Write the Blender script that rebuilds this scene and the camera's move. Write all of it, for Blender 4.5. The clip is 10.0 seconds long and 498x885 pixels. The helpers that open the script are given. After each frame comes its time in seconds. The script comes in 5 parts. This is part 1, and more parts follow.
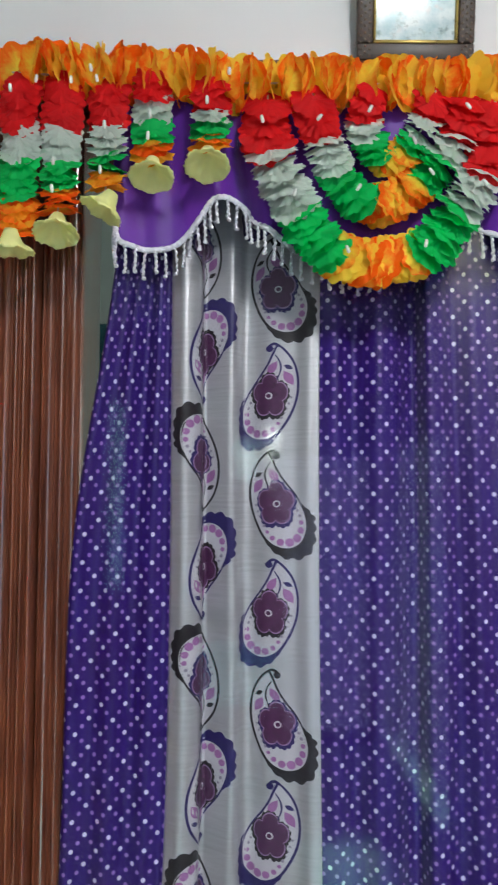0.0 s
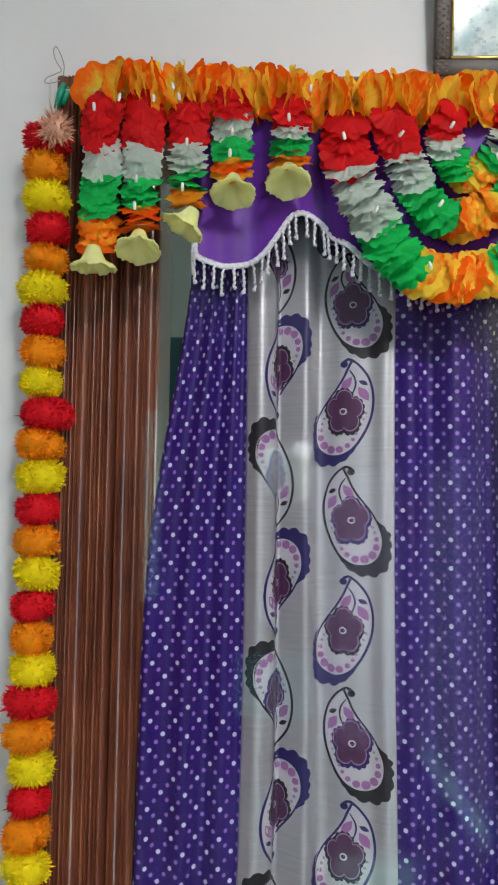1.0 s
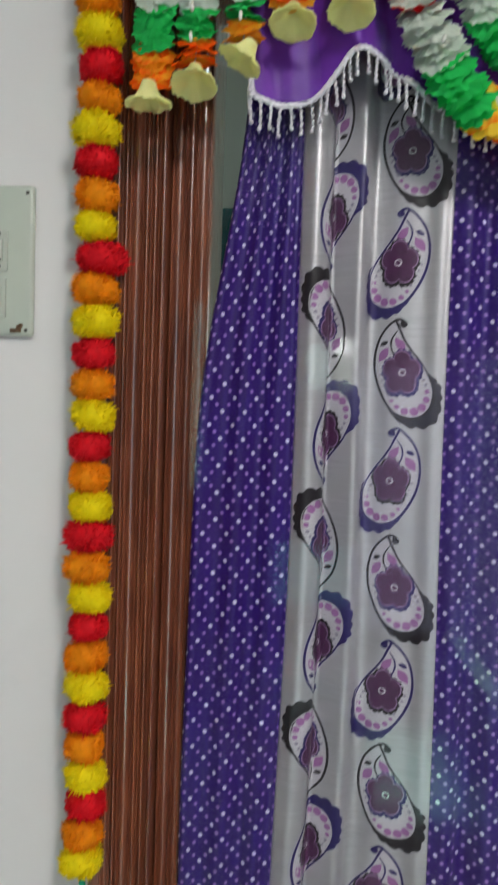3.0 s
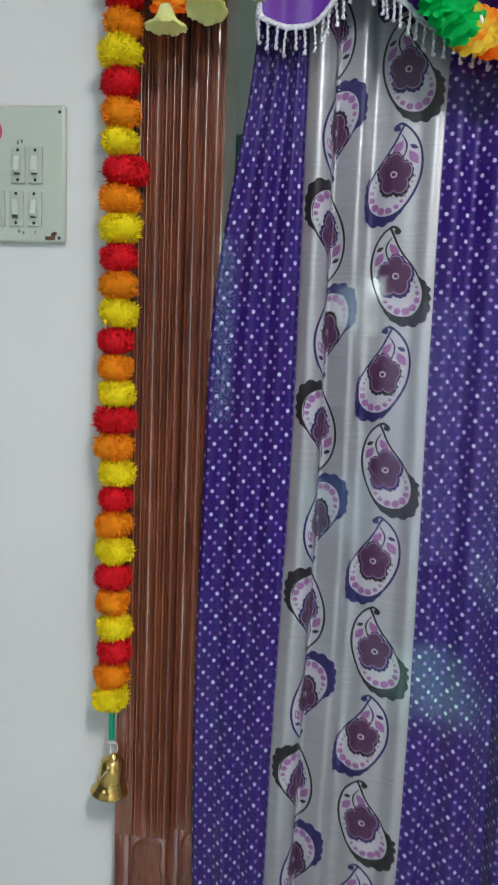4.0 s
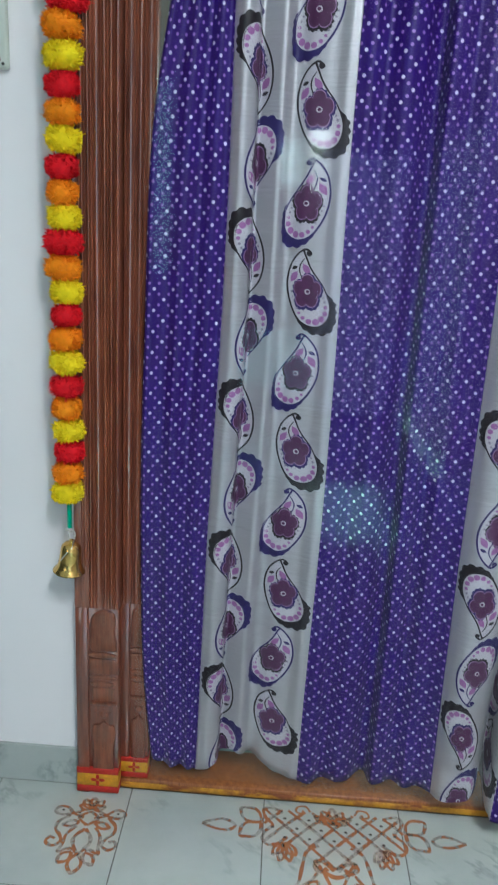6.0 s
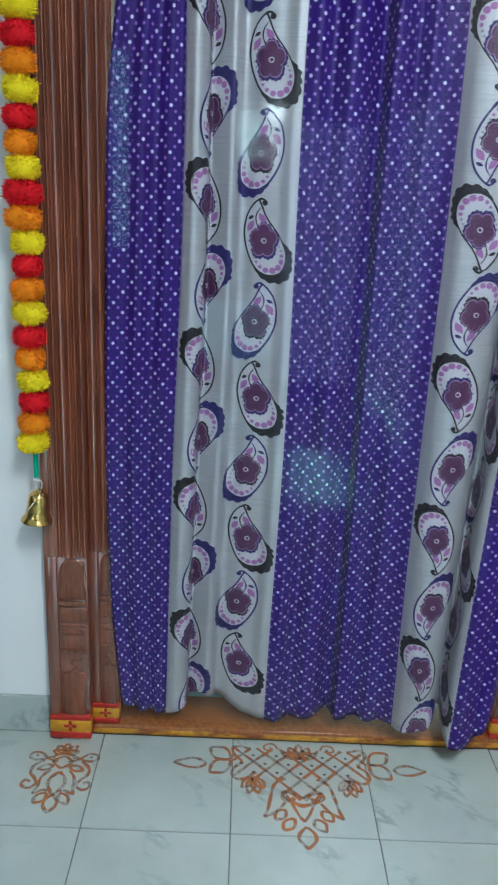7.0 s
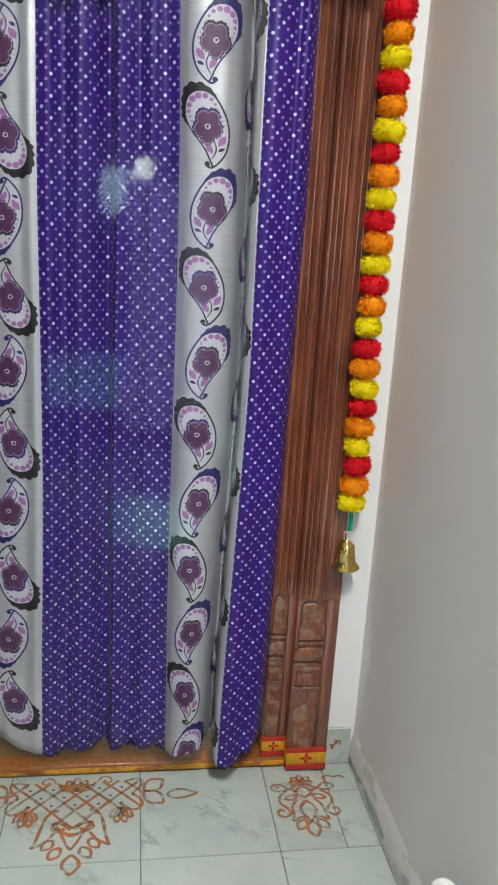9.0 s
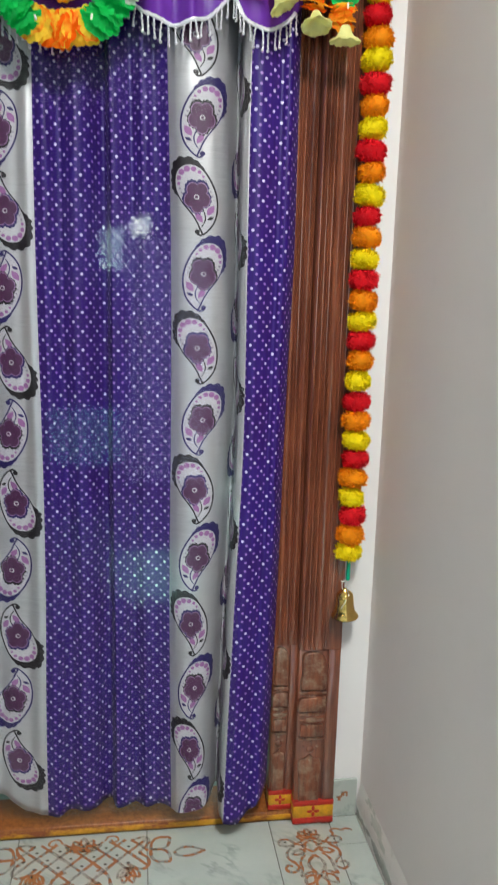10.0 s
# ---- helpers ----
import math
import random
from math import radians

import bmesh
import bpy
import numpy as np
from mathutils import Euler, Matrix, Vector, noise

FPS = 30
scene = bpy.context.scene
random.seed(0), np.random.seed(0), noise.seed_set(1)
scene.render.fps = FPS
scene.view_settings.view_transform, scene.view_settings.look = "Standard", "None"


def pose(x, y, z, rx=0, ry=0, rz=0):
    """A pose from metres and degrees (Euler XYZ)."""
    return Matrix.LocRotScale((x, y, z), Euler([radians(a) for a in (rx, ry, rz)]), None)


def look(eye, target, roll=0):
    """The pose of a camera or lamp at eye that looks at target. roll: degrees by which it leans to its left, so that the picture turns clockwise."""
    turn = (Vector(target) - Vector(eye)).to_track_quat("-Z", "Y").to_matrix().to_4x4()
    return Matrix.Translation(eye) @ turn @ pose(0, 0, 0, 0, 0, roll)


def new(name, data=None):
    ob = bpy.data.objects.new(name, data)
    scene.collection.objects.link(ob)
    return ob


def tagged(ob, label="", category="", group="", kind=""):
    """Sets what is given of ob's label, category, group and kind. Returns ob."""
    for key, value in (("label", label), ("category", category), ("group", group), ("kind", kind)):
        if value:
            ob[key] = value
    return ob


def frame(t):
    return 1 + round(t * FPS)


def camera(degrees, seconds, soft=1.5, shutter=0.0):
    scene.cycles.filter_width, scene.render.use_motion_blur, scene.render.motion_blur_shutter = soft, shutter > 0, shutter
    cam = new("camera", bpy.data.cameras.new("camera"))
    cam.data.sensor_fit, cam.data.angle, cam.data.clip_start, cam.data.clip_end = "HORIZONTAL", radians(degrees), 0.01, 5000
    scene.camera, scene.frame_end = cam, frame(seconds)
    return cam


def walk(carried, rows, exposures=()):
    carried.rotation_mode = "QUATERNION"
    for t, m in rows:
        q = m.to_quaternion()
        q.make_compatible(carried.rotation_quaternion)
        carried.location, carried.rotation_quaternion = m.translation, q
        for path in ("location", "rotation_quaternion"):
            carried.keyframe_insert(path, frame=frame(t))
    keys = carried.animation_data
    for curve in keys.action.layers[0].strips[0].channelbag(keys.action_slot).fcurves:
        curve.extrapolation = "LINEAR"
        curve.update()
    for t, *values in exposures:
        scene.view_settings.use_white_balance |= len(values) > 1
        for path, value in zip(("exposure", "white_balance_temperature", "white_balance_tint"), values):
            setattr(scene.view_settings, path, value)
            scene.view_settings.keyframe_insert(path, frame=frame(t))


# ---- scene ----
cam = camera(35.8, 10.0, 2.0, 0.4)

PATH = [
    (0, (-0.03, -0.862, 1.569), (-0.034, 1.135, 1.674), 0.34),
    (0.5, (-0.078, -0.863, 1.578), (-0.119, 1.134, 1.688), 0.51),
    (1, (-0.108, -0.861, 1.576), (-0.173, 1.134, 1.708), 0.78),
    (1.5, (-0.107, -0.86, 1.572), (-0.201, 1.133, 1.713), 1.2),
    (2, (-0.111, -0.873, 1.562), (-0.223, 1.12, 1.692), 1.42),
    (2.5, (-0.134, -0.878, 1.529), (-0.233, 1.117, 1.627), 1.59),
    (3, (-0.125, -0.874, 1.494), (-0.283, 1.116, 1.375), 1.91),
    (3.2, (-0.124, -0.891, 1.47), (-0.322, 1.093, 1.306), 2.16),
    (4.3, (-0.047, -1.077, 1.42), (-0.285, 0.884, 1.109), 2.09),
    (4.5, (-0.045, -1.107, 1.423), (-0.28, 0.849, 1.076), 2.04),
    (5, (-0.049, -1.181, 1.398), (-0.258, 0.771, 1.015), 2.53),
    (5.5, (-0.035, -1.213, 1.377), (-0.185, 0.723, 0.896), 3.32),
    (5.7, (-0.03, -1.219, 1.373), (-0.14, 0.705, 0.838), 3.41),
    (6.8, (-0.028, -1.265, 1.344), (-0.028, 0.626, 0.693), 2.64),
    (7, (-0.018, -1.292, 1.317), (0.007, 0.603, 0.678), 2.83),
    (7.5, (0.065, -1.327, 1.311), (0.101, 0.564, 0.661), 2.5),
    (8, (0.168, -1.379, 1.301), (0.226, 0.514, 0.658), 2.2),
    (8.5, (0.236, -1.423, 1.334), (0.462, 0.487, 0.785), 3.3),
    (9, (0.284, -1.446, 1.353), (0.582, 0.466, 0.849), 3.4),
    (9.5, (0.284, -1.467, 1.364), (0.614, 0.448, 0.892), 2.8),
    (10, (0.292, -1.491, 1.378), (0.583, 0.45, 0.995), 1.6),
]
LIGHT = [(0, -0.25, 6150, 5), (1.0, -0.29, 6350, 6), (2.5, -0.36, 6650, 7), (4.5, -0.20, 5950, 3), (5.5, -0.15, 5800, 2), (7.0, -0.16, 5400, -4), (7.5, -0.15, 5300, -6), (8.2, -0.13, 5500, -4), (9.0, 0.0, 6350, 1), (10, 0.0, 6500, 2)]
walk(cam, [(t, look(eye, target, roll)) for t, eye, target, roll in PATH], LIGHT)

# ---- world and lights ----
world = bpy.data.worlds.new("world")
scene.world = world
world.use_nodes = True
world.node_tree.nodes["Background"].inputs[0].default_value = (0.75, 0.85, 1.0, 1)
world.node_tree.nodes["Background"].inputs[1].default_value = 0.3


def area(name, m, sx, sy, watts, colour):
    la = bpy.data.lights.new(name, "AREA")
    la.shape, la.size, la.size_y, la.energy, la.color = "RECTANGLE", sx, sy, watts, colour
    ob = new(name, la)
    ob.matrix_world = m
    return ob


# large window's daylight behind the walk; added fill overhead and in the far room
area("window_light", pose(-2.40, -4.20, 1.60, 90, 0, 0), 1.5, 1.4, 14, (1.0, 0.97, 0.94))
# fill lamp added above the ceiling, tilted towards the door
area("ceiling_fill_light", pose(0.56, -1.80, 3.16, 28, 0, 0), 0.30, 0.85, 106, (1.0, 0.98, 0.96))
# fill lamp added in the far room, which has no window
area("hall_fill_light", pose(1.9, 1.6, 1.5, 0, 90, 0), 1.0, 1.2, 18, (0.85, 1.0, 0.98))
sun = bpy.data.lights.new("sun", "SUN")
sun.energy, sun.angle, sun.color = 32.0, radians(5.0), (0.50, 1.0, 1.0)
sun_ob = new("sun", sun)
sun_ob.matrix_world = look((0.72, -1.48, 5.9), (0.40, -2.12, 0.0))

# ---- materials ----


class Nodes:
    """A short way to write node trees."""

    def __init__(self, name):
        self.m = bpy.data.materials.new(name)
        self.m.use_nodes = True
        self.t = self.m.node_tree
        self.p = self.t.nodes["Principled BSDF"]
        self.out = self.t.nodes["Material Output"]

    def n(self, kind, **kw):
        node = self.t.nodes.new(kind)
        for k, v in kw.items():
            if k == "op":
                node.operation = v
            elif k == "dtype":
                node.data_type = v
            elif k == "btype":
                node.blend_type = v
        return node

    def put(self, sock, v):
        if isinstance(v, (int, float, tuple)):
            sock.default_value = v
        else:
            self.t.links.new(v, sock)

    def math(self, op, a, b=0.0, c=0.0):
        node = self.n("ShaderNodeMath", op=op)
        for s, v in zip(node.inputs, (a, b, c)):
            self.put(s, v)
        return node.outputs[0]

    def vec(self, op, a, b=(0.0, 0.0, 0.0)):
        node = self.n("ShaderNodeVectorMath", op=op)
        self.put(node.inputs[0], a)
        if op == "SCALE":
            self.put(node.inputs["Scale"], b)
        else:
            self.put(node.inputs[1], b)
        return node.outputs["Value" if op in ("LENGTH", "DISTANCE", "DOT_PRODUCT") else "Vector"]

    def coords(self, kind="Object"):
        return self.n("ShaderNodeTexCoord").outputs[kind]

    def noise(self, vec, scale, detail=3.0, rough=0.55, stretch=None):
        if stretch:
            vec = self.vec("MULTIPLY", vec, stretch)
        node = self.n("ShaderNodeTexNoise")
        self.put(node.inputs["Vector"], vec)
        node.inputs["Scale"].default_value = scale
        node.inputs["Detail"].default_value = detail
        node.inputs["Roughness"].default_value = rough
        return node.outputs["Fac"]

    def ramp(self, fac, lo, hi, a=0.0, b=1.0):
        node = self.n("ShaderNodeMapRange")
        self.put(node.inputs[0], fac)
        node.inputs[1].default_value, node.inputs[2].default_value = lo, hi
        node.inputs[3].default_value, node.inputs[4].default_value = a, b
        return node.outputs[0]

    def mix(self, fac, a, b, btype="MIX"):
        node = self.n("ShaderNodeMix", dtype="RGBA", btype=btype)
        self.put(node.inputs[0], fac)
        for s, v in ((node.inputs[6], a), (node.inputs[7], b)):
            self.put(s, (*v, 1.0) if isinstance(v, tuple) and len(v) == 3 else v)
        return node.outputs[2]

    def bump(self, height, strength=0.3, dist=0.001):
        node = self.n("ShaderNodeBump")
        node.inputs["Strength"].default_value = strength
        node.inputs["Distance"].default_value = dist
        self.put(node.inputs["Height"], height)
        self.t.links.new(node.outputs[0], self.p.inputs["Normal"])

    def thin(self, col, share_through):
        """Lets part of the light pass through thin cloth."""
        if share_through > 0:
            tr = self.n("ShaderNodeBsdfTranslucent")
            self.put(tr.inputs[0], col)
            mx = self.n("ShaderNodeMixShader")
            mx.inputs[0].default_value = share_through
            self.t.links.new(self.p.outputs[0], mx.inputs[1])
            self.t.links.new(tr.outputs[0], mx.inputs[2])
            self.t.links.new(mx.outputs[0], self.out.inputs[0])
        return self.m

    def set(self, **kw):
        names = {"base": "Base Color", "rough": "Roughness", "metal": "Metallic", "sheen": "Sheen Weight", "coat": "Coat Weight",
                 "coat_rough": "Coat Roughness", "spec": "Specular IOR Level", "sub": "Subsurface Weight", "trans": "Transmission Weight",
                 "ior": "IOR", "coat_ior": "Coat IOR", "sheen_rough": "Sheen Roughness", "aniso": "Anisotropic"}
        for k, v in kw.items():
            if isinstance(v, tuple) and len(v) == 3:
                v = (*v, 1.0)
            self.put(self.p.inputs[names[k]], v)
        return self.m


def plaster(name, tone):
    a = Nodes(name)
    c = a.coords()
    big = a.noise(c, 1.3, 4, 0.6)
    fine = a.noise(c, 140, 3, 0.6)
    mid = a.noise(c, 16, 4, 0.55)
    col = a.mix(a.ramp(big, 0.3, 0.7), tuple(v * 0.95 for v in tone), tone)
    col = a.mix(a.ramp(mid, 0.66, 0.78, 0, 0.12), col, tuple(v * 0.72 for v in tone))
    a.bump(a.math("ADD", a.math("MULTIPLY", fine, 0.35), mid), 0.25, 0.0012)
    return a.set(base=col, rough=a.ramp(mid, 0.3, 0.7, 0.5, 0.62), spec=0.35)


def wood(name, dark, light, coat=0.55):
    a = Nodes(name)
    c = a.coords()
    warp = a.noise(c, 5, 3)
    grain = a.noise(c, 9, 6, 0.65, (9.0, 9.0, 0.55))
    fine = a.noise(c, 60, 4, 0.6, (8.0, 8.0, 0.25))
    info = a.n("ShaderNodeObjectInfo").outputs["Random"]
    f = a.math("ADD", a.math("MULTIPLY", grain, 0.75), a.math("MULTIPLY", warp, 0.25))
    col = a.mix(a.ramp(f, 0.34, 0.66), dark, light)
    col = a.mix(a.ramp(fine, 0.52, 0.72, 0, 0.45), col, tuple(v * 0.45 for v in dark))
    col = a.mix(a.math("MULTIPLY", info, 0.12), col, dark)
    a.bump(a.math("ADD", a.math("MULTIPLY", fine, 0.5), grain), 0.25, 0.0006)
    return a.set(base=col, rough=a.ramp(grain, 0.3, 0.7, 0.28, 0.46), coat=coat, coat_rough=0.16, coat_ior=1.75)


def carved_wood(name, wear):
    """The worn, dusty carving at the foot of the posts."""
    a = Nodes(name)
    c = a.coords()
    grain = a.noise(c, 9, 6, 0.65, (9.0, 9.0, 0.8))
    dust = a.noise(c, 38, 5, 0.7)
    spots = a.noise(c, 120, 3, 0.6)
    col = a.mix(a.ramp(grain, 0.35, 0.65), (0.090, 0.024, 0.012), (0.25, 0.075, 0.033))
    col = a.mix(a.ramp(dust, 0.45, 0.72, 0, wear), col, (0.33, 0.25, 0.175))
    col = a.mix(a.ramp(spots, 0.68, 0.74, 0, wear), col, (0.45, 0.36, 0.26))
    a.bump(a.math("ADD", dust, a.math("MULTIPLY", spots, 0.4)), 0.5, 0.002)
    return a.set(base=col, rough=a.ramp(dust, 0.4, 0.7, 0.28, 0.5), coat=0.5, coat_rough=0.12)


def tile_stone():
    a = Nodes("tile_stone")
    g = a.n("ShaderNodeNewGeometry").outputs["Position"]
    info = a.n("ShaderNodeObjectInfo").outputs["Random"]
    shift = a.n("ShaderNodeCombineXYZ")
    a.put(shift.inputs[0], a.math("MULTIPLY", info, 7.0))
    a.put(shift.inputs[1], a.math("MULTIPLY", info, 3.0))
    c = a.vec("ADD", g, shift.outputs[0])
    cloud = a.noise(c, 5, 5, 0.6)
    turn = a.n("ShaderNodeVectorRotate")
    turn.inputs["Angle"].default_value = 0.7
    a.put(turn.inputs["Vector"], c)
    vein = a.noise(turn.outputs[0], 9, 4, 0.55, (0.8, 1.7, 1.0))
    fleck = a.noise(c, 6, 3, 0.5)
    dirt = a.noise(g, 3, 4, 0.6)
    col = a.mix(a.ramp(cloud, 0.3, 0.7), (0.375, 0.408, 0.385), (0.455, 0.485, 0.455))
    band = a.math("ABSOLUTE", a.math("SUBTRACT", vein, 0.52))
    col = a.mix(a.math("MULTIPLY", a.ramp(band, 0.0, 0.06, 0.75, 0.0), a.ramp(fleck, 0.53, 0.65)), col, (0.235, 0.275, 0.255))
    col = a.mix(a.ramp(dirt, 0.55, 0.75, 0, 0.22), col, (0.38, 0.365, 0.31))
    a.bump(cloud, 0.04, 0.001)
    return a.set(base=col, rough=a.ramp(dirt, 0.3, 0.75, 0.10, 0.24), spec=0.5)


def cloth_dots():
    """Purple satin with staggered lilac-white and mauve dots, 10 mm apart."""
    a = Nodes("purple_dotted_satin")
    uv = a.n("ShaderNodeUVMap").outputs[0]

    def dots(off, per, r):
        q = a.vec("DIVIDE", a.vec("ADD", uv, off), per)
        q = a.vec("SUBTRACT", a.vec("FRACTION", q), (0.5, 0.5, 0.0))
        d = a.vec("LENGTH", a.vec("MULTIPLY", a.vec("MULTIPLY", q, per), (1.0, 1.0, 0.0)))
        return a.ramp(d, r - 0.00035, r + 0.00035, 1.0, 0.0)

    big = (0.0408, 0.0420, 1.0)
    white = a.math("MAXIMUM", dots((0.0, 0.0, 0.0), big, 0.0034), dots((0.0204, 0.0210, 0.0), big, 0.0034))
    mauve = dots((0.0, 0.0, 0.0), (0.0204, 0.0210, 1.0), 0.0031)
    weave = a.noise(uv, 900, 2, 0.6, (0.25, 1.0, 1.0))
    slub = a.noise(uv, 130, 3, 0.6, (1.6, 0.06, 1.0))
    tone = a.noise(uv, 6, 3, 0.5)
    col = a.mix(a.ramp(slub, 0.3, 0.7), (0.0185, 0.0034, 0.119), (0.0305, 0.0060, 0.184))
    col = a.mix(a.ramp(tone, 0.35, 0.65, 0, 0.35), col, (0.038, 0.0042, 0.108))
    col = a.mix(mauve, col, (0.30, 0.17, 0.50))
    col = a.mix(white, col, (0.60, 0.55, 0.76))
    a.bump(a.math("ADD", weave, slub), 0.18, 0.0004)
    return a.set(base=col, rough=a.ramp(slub, 0.3, 0.7, 0.36, 0.46), sheen=0.0, spec=0.35)


def cloth_grey():
    a = Nodes("silver_grey_satin")
    uv = a.n("ShaderNodeUVMap").outputs[0]
    weave = a.noise(uv, 700, 2, 0.6, (1.0, 0.3, 1.0))
    slub = a.noise(uv, 160, 3, 0.6, (0.08, 1.5, 1.0))
    col = a.mix(a.ramp(slub, 0.3, 0.7), (0.46, 0.445, 0.47), (0.56, 0.545, 0.575))
    a.bump(a.math("ADD", weave, slub), 0.10, 0.0003)
    return a.set(base=col, rough=0.42, metal=0.50, spec=0.6)


def cloth_plain(name, base, rough=0.6, sheen=0.3, var=0.35, scale=60, glow_through=0.0):
    a = Nodes(name)
    c = a.coords()
    n1 = a.noise(c, scale, 3, 0.6)
    n2 = a.noise(c, scale * 6, 2, 0.6)
    isl = a.n("ShaderNodeNewGeometry").outputs["Random Per Island"]
    col = a.mix(a.ramp(n1, 0.3, 0.7), tuple(v * (1 - var) for v in base), base)
    col = a.mix(a.math("MULTIPLY", isl, 0.3), col, tuple(min(1, v * 1.25 + 0.01) for v in base))
    a.bump(a.math("ADD", n1, n2), 0.2, 0.0006)
    a.set(base=col, rough=rough, sheen=sheen, spec=0.2)
    return a.thin(col, glow_through)


def petal_two_tone(name, inner, rim):
    """Cloth petals dyed from a pale heart to a strong rim; UV y runs from heart to rim."""
    a = Nodes(name)
    uv = a.n("ShaderNodeUVMap").outputs[0]
    sep = a.n("ShaderNodeSeparateXYZ")
    a.put(sep.inputs[0], uv)
    c = a.coords()
    n1 = a.noise(c, 45, 4, 0.65)
    isl = a.n("ShaderNodeObjectInfo").outputs["Random"]
    f = a.math("ADD", sep.outputs[1], a.math("MULTIPLY", a.math("SUBTRACT", n1, 0.5), 1.5))
    f = a.math("ADD", f, a.math("MULTIPLY", a.math("SUBTRACT", isl, 0.58), 1.05))
    col = a.mix(a.ramp(f, 0.48, 1.08), inner, rim)
    a.bump(a.noise(c, 400, 2), 0.15, 0.0004)
    a.set(base=col, rough=0.6, sheen=0.03, spec=0.2)
    return a.thin(col, 0.52)


def simple(name, base, rough=0.5, metal=0.0, var=0.2, scale=80, coat=0.0):
    a = Nodes(name)
    n1 = a.noise(a.coords(), scale, 4, 0.6)
    col = a.mix(a.ramp(n1, 0.3, 0.7), tuple(v * (1 - var) for v in base), base)
    a.bump(n1, 0.12, 0.0004)
    return a.set(base=col, rough=a.ramp(n1, 0.3, 0.7, rough * 0.85, min(1, rough * 1.15)), metal=metal, coat=coat)


def drawn_line():
    """Orange-brown paint lines on the floor, worn through in places."""
    a = Nodes("worn_orange_paint")
    c = a.coords()
    n1 = a.noise(c, 60, 4, 0.65)
    n2 = a.noise(c, 15, 3, 0.6)
    col = a.mix(a.ramp(n1, 0.35, 0.65), (0.27, 0.082, 0.023), (0.52, 0.20, 0.052))
    a.set(base=col, rough=0.5)
    mixs = a.n("ShaderNodeMixShader")
    tr = a.n("ShaderNodeBsdfTransparent")
    a.put(mixs.inputs[0], a.ramp(a.math("ADD", a.math("MULTIPLY", n1, 0.5), a.math("MULTIPLY", n2, 0.5)), 0.40, 0.60, 0.97, 0.25))
    a.t.links.new(tr.outputs[0], mixs.inputs[1])
    a.t.links.new(a.p.outputs[0], mixs.inputs[2])
    a.t.links.new(mixs.outputs[0], a.out.inputs[0])
    return a.m


def worn_edge():
    """Turmeric paint rubbed off a wooden edge in patches."""
    a = Nodes("rubbed_yellow_edge")
    c = a.coords()
    n1 = a.noise(c, 9, 5, 0.7, (1.0, 0.4, 2.5))
    n2 = a.noise(c, 70, 3, 0.6)
    col = a.mix(a.ramp(n2, 0.3, 0.7), (0.46, 0.19, 0.014), (0.66, 0.33, 0.02))
    col = a.mix(a.ramp(n1, 0.46, 0.58), col, (0.22, 0.058, 0.016))
    return a.set(base=col, rough=a.ramp(n1, 0.4, 0.6, 0.6, 0.35))


def clear_film():
    """Thin clear plastic: it lets the light through and mirrors a little."""
    a = Nodes("clear_plastic_film")
    fr = a.n("ShaderNodeFresnel")
    fr.inputs[0].default_value = 1.30
    gl = a.n("ShaderNodeBsdfGlossy")
    gl.inputs["Roughness"].default_value = 0.05
    tr = a.n("ShaderNodeBsdfTransparent")
    tr.inputs[0].default_value = (0.98, 0.985, 0.985, 1)
    mixs = a.n("ShaderNodeMixShader")
    a.put(mixs.inputs[0], fr.outputs[0])
    a.t.links.new(tr.outputs[0], mixs.inputs[1])
    a.t.links.new(gl.outputs[0], mixs.inputs[2])
    a.t.links.new(mixs.outputs[0], a.out.inputs[0])
    return a.m


def glow(name, colour, strength):
    a = Nodes(name)
    e = a.n("ShaderNodeEmission")
    e.inputs[0].default_value, e.inputs[1].default_value = (*colour, 1), strength
    a.t.links.new(e.outputs[0], a.out.inputs[0])
    return a.m


WALL = plaster("white_wall_paint", (0.80, 0.775, 0.775))
SIDEWALL = plaster("greyish_pink_wall_paint", (0.80, 0.725, 0.71))
# unseen walls coloured dark, for a dim room and less bounced light
DIMWALL = plaster("darkened_wall_paint", (0.16, 0.17, 0.17))
CEIL = plaster("ceiling_paint", (0.80, 0.79, 0.78))
HALLWALL = plaster("pale_grey_wall_paint", (0.54, 0.52, 0.47))
WOOD = wood("red_brown_varnished_wood", (0.080, 0.019, 0.010), (0.300, 0.085, 0.035), 1.0)
SILLWOOD = wood("threshold_wood", (0.20, 0.055, 0.013), (0.44, 0.15, 0.034), 0.7)
CARVED = carved_wood("carved_wood", 0.16)
CARVED_WORN = carved_wood("worn_carved_wood", 0.75)
TILE = tile_stone()
GROUT = simple("dark_grout", (0.14, 0.135, 0.12), 0.8)
DOTS, GREY = cloth_dots(), cloth_grey()
VALANCE = cloth_plain("purple_satin", (0.13, 0.024, 0.33), 0.42, 0.1, 0.2, 40)
TRIM = cloth_plain("white_crochet_cord", (0.70, 0.67, 0.74), 0.7, 0.3, 0.15, 300)
RED = cloth_plain("red_cloth", (0.82, 0.008, 0.013), 0.6, 0.02, 0.25, 25, glow_through=0.42)
WHITE = cloth_plain("off_white_cloth", (0.70, 0.76, 0.70), 0.65, 0.08, 0.10, 25, glow_through=0.50)
GREEN = cloth_plain("green_cloth", (0.03, 0.66, 0.15), 0.6, 0.06, 0.25, 25, glow_through=0.50)
PALE = cloth_plain("pale_lemon_cloth", (0.96, 0.95, 0.42), 0.6, 0.06, 0.12, 25, glow_through=0.40)
FLAME = petal_two_tone("orange_yellow_petal", (1.0, 0.76, 0.07), (1.0, 0.175, 0.002))
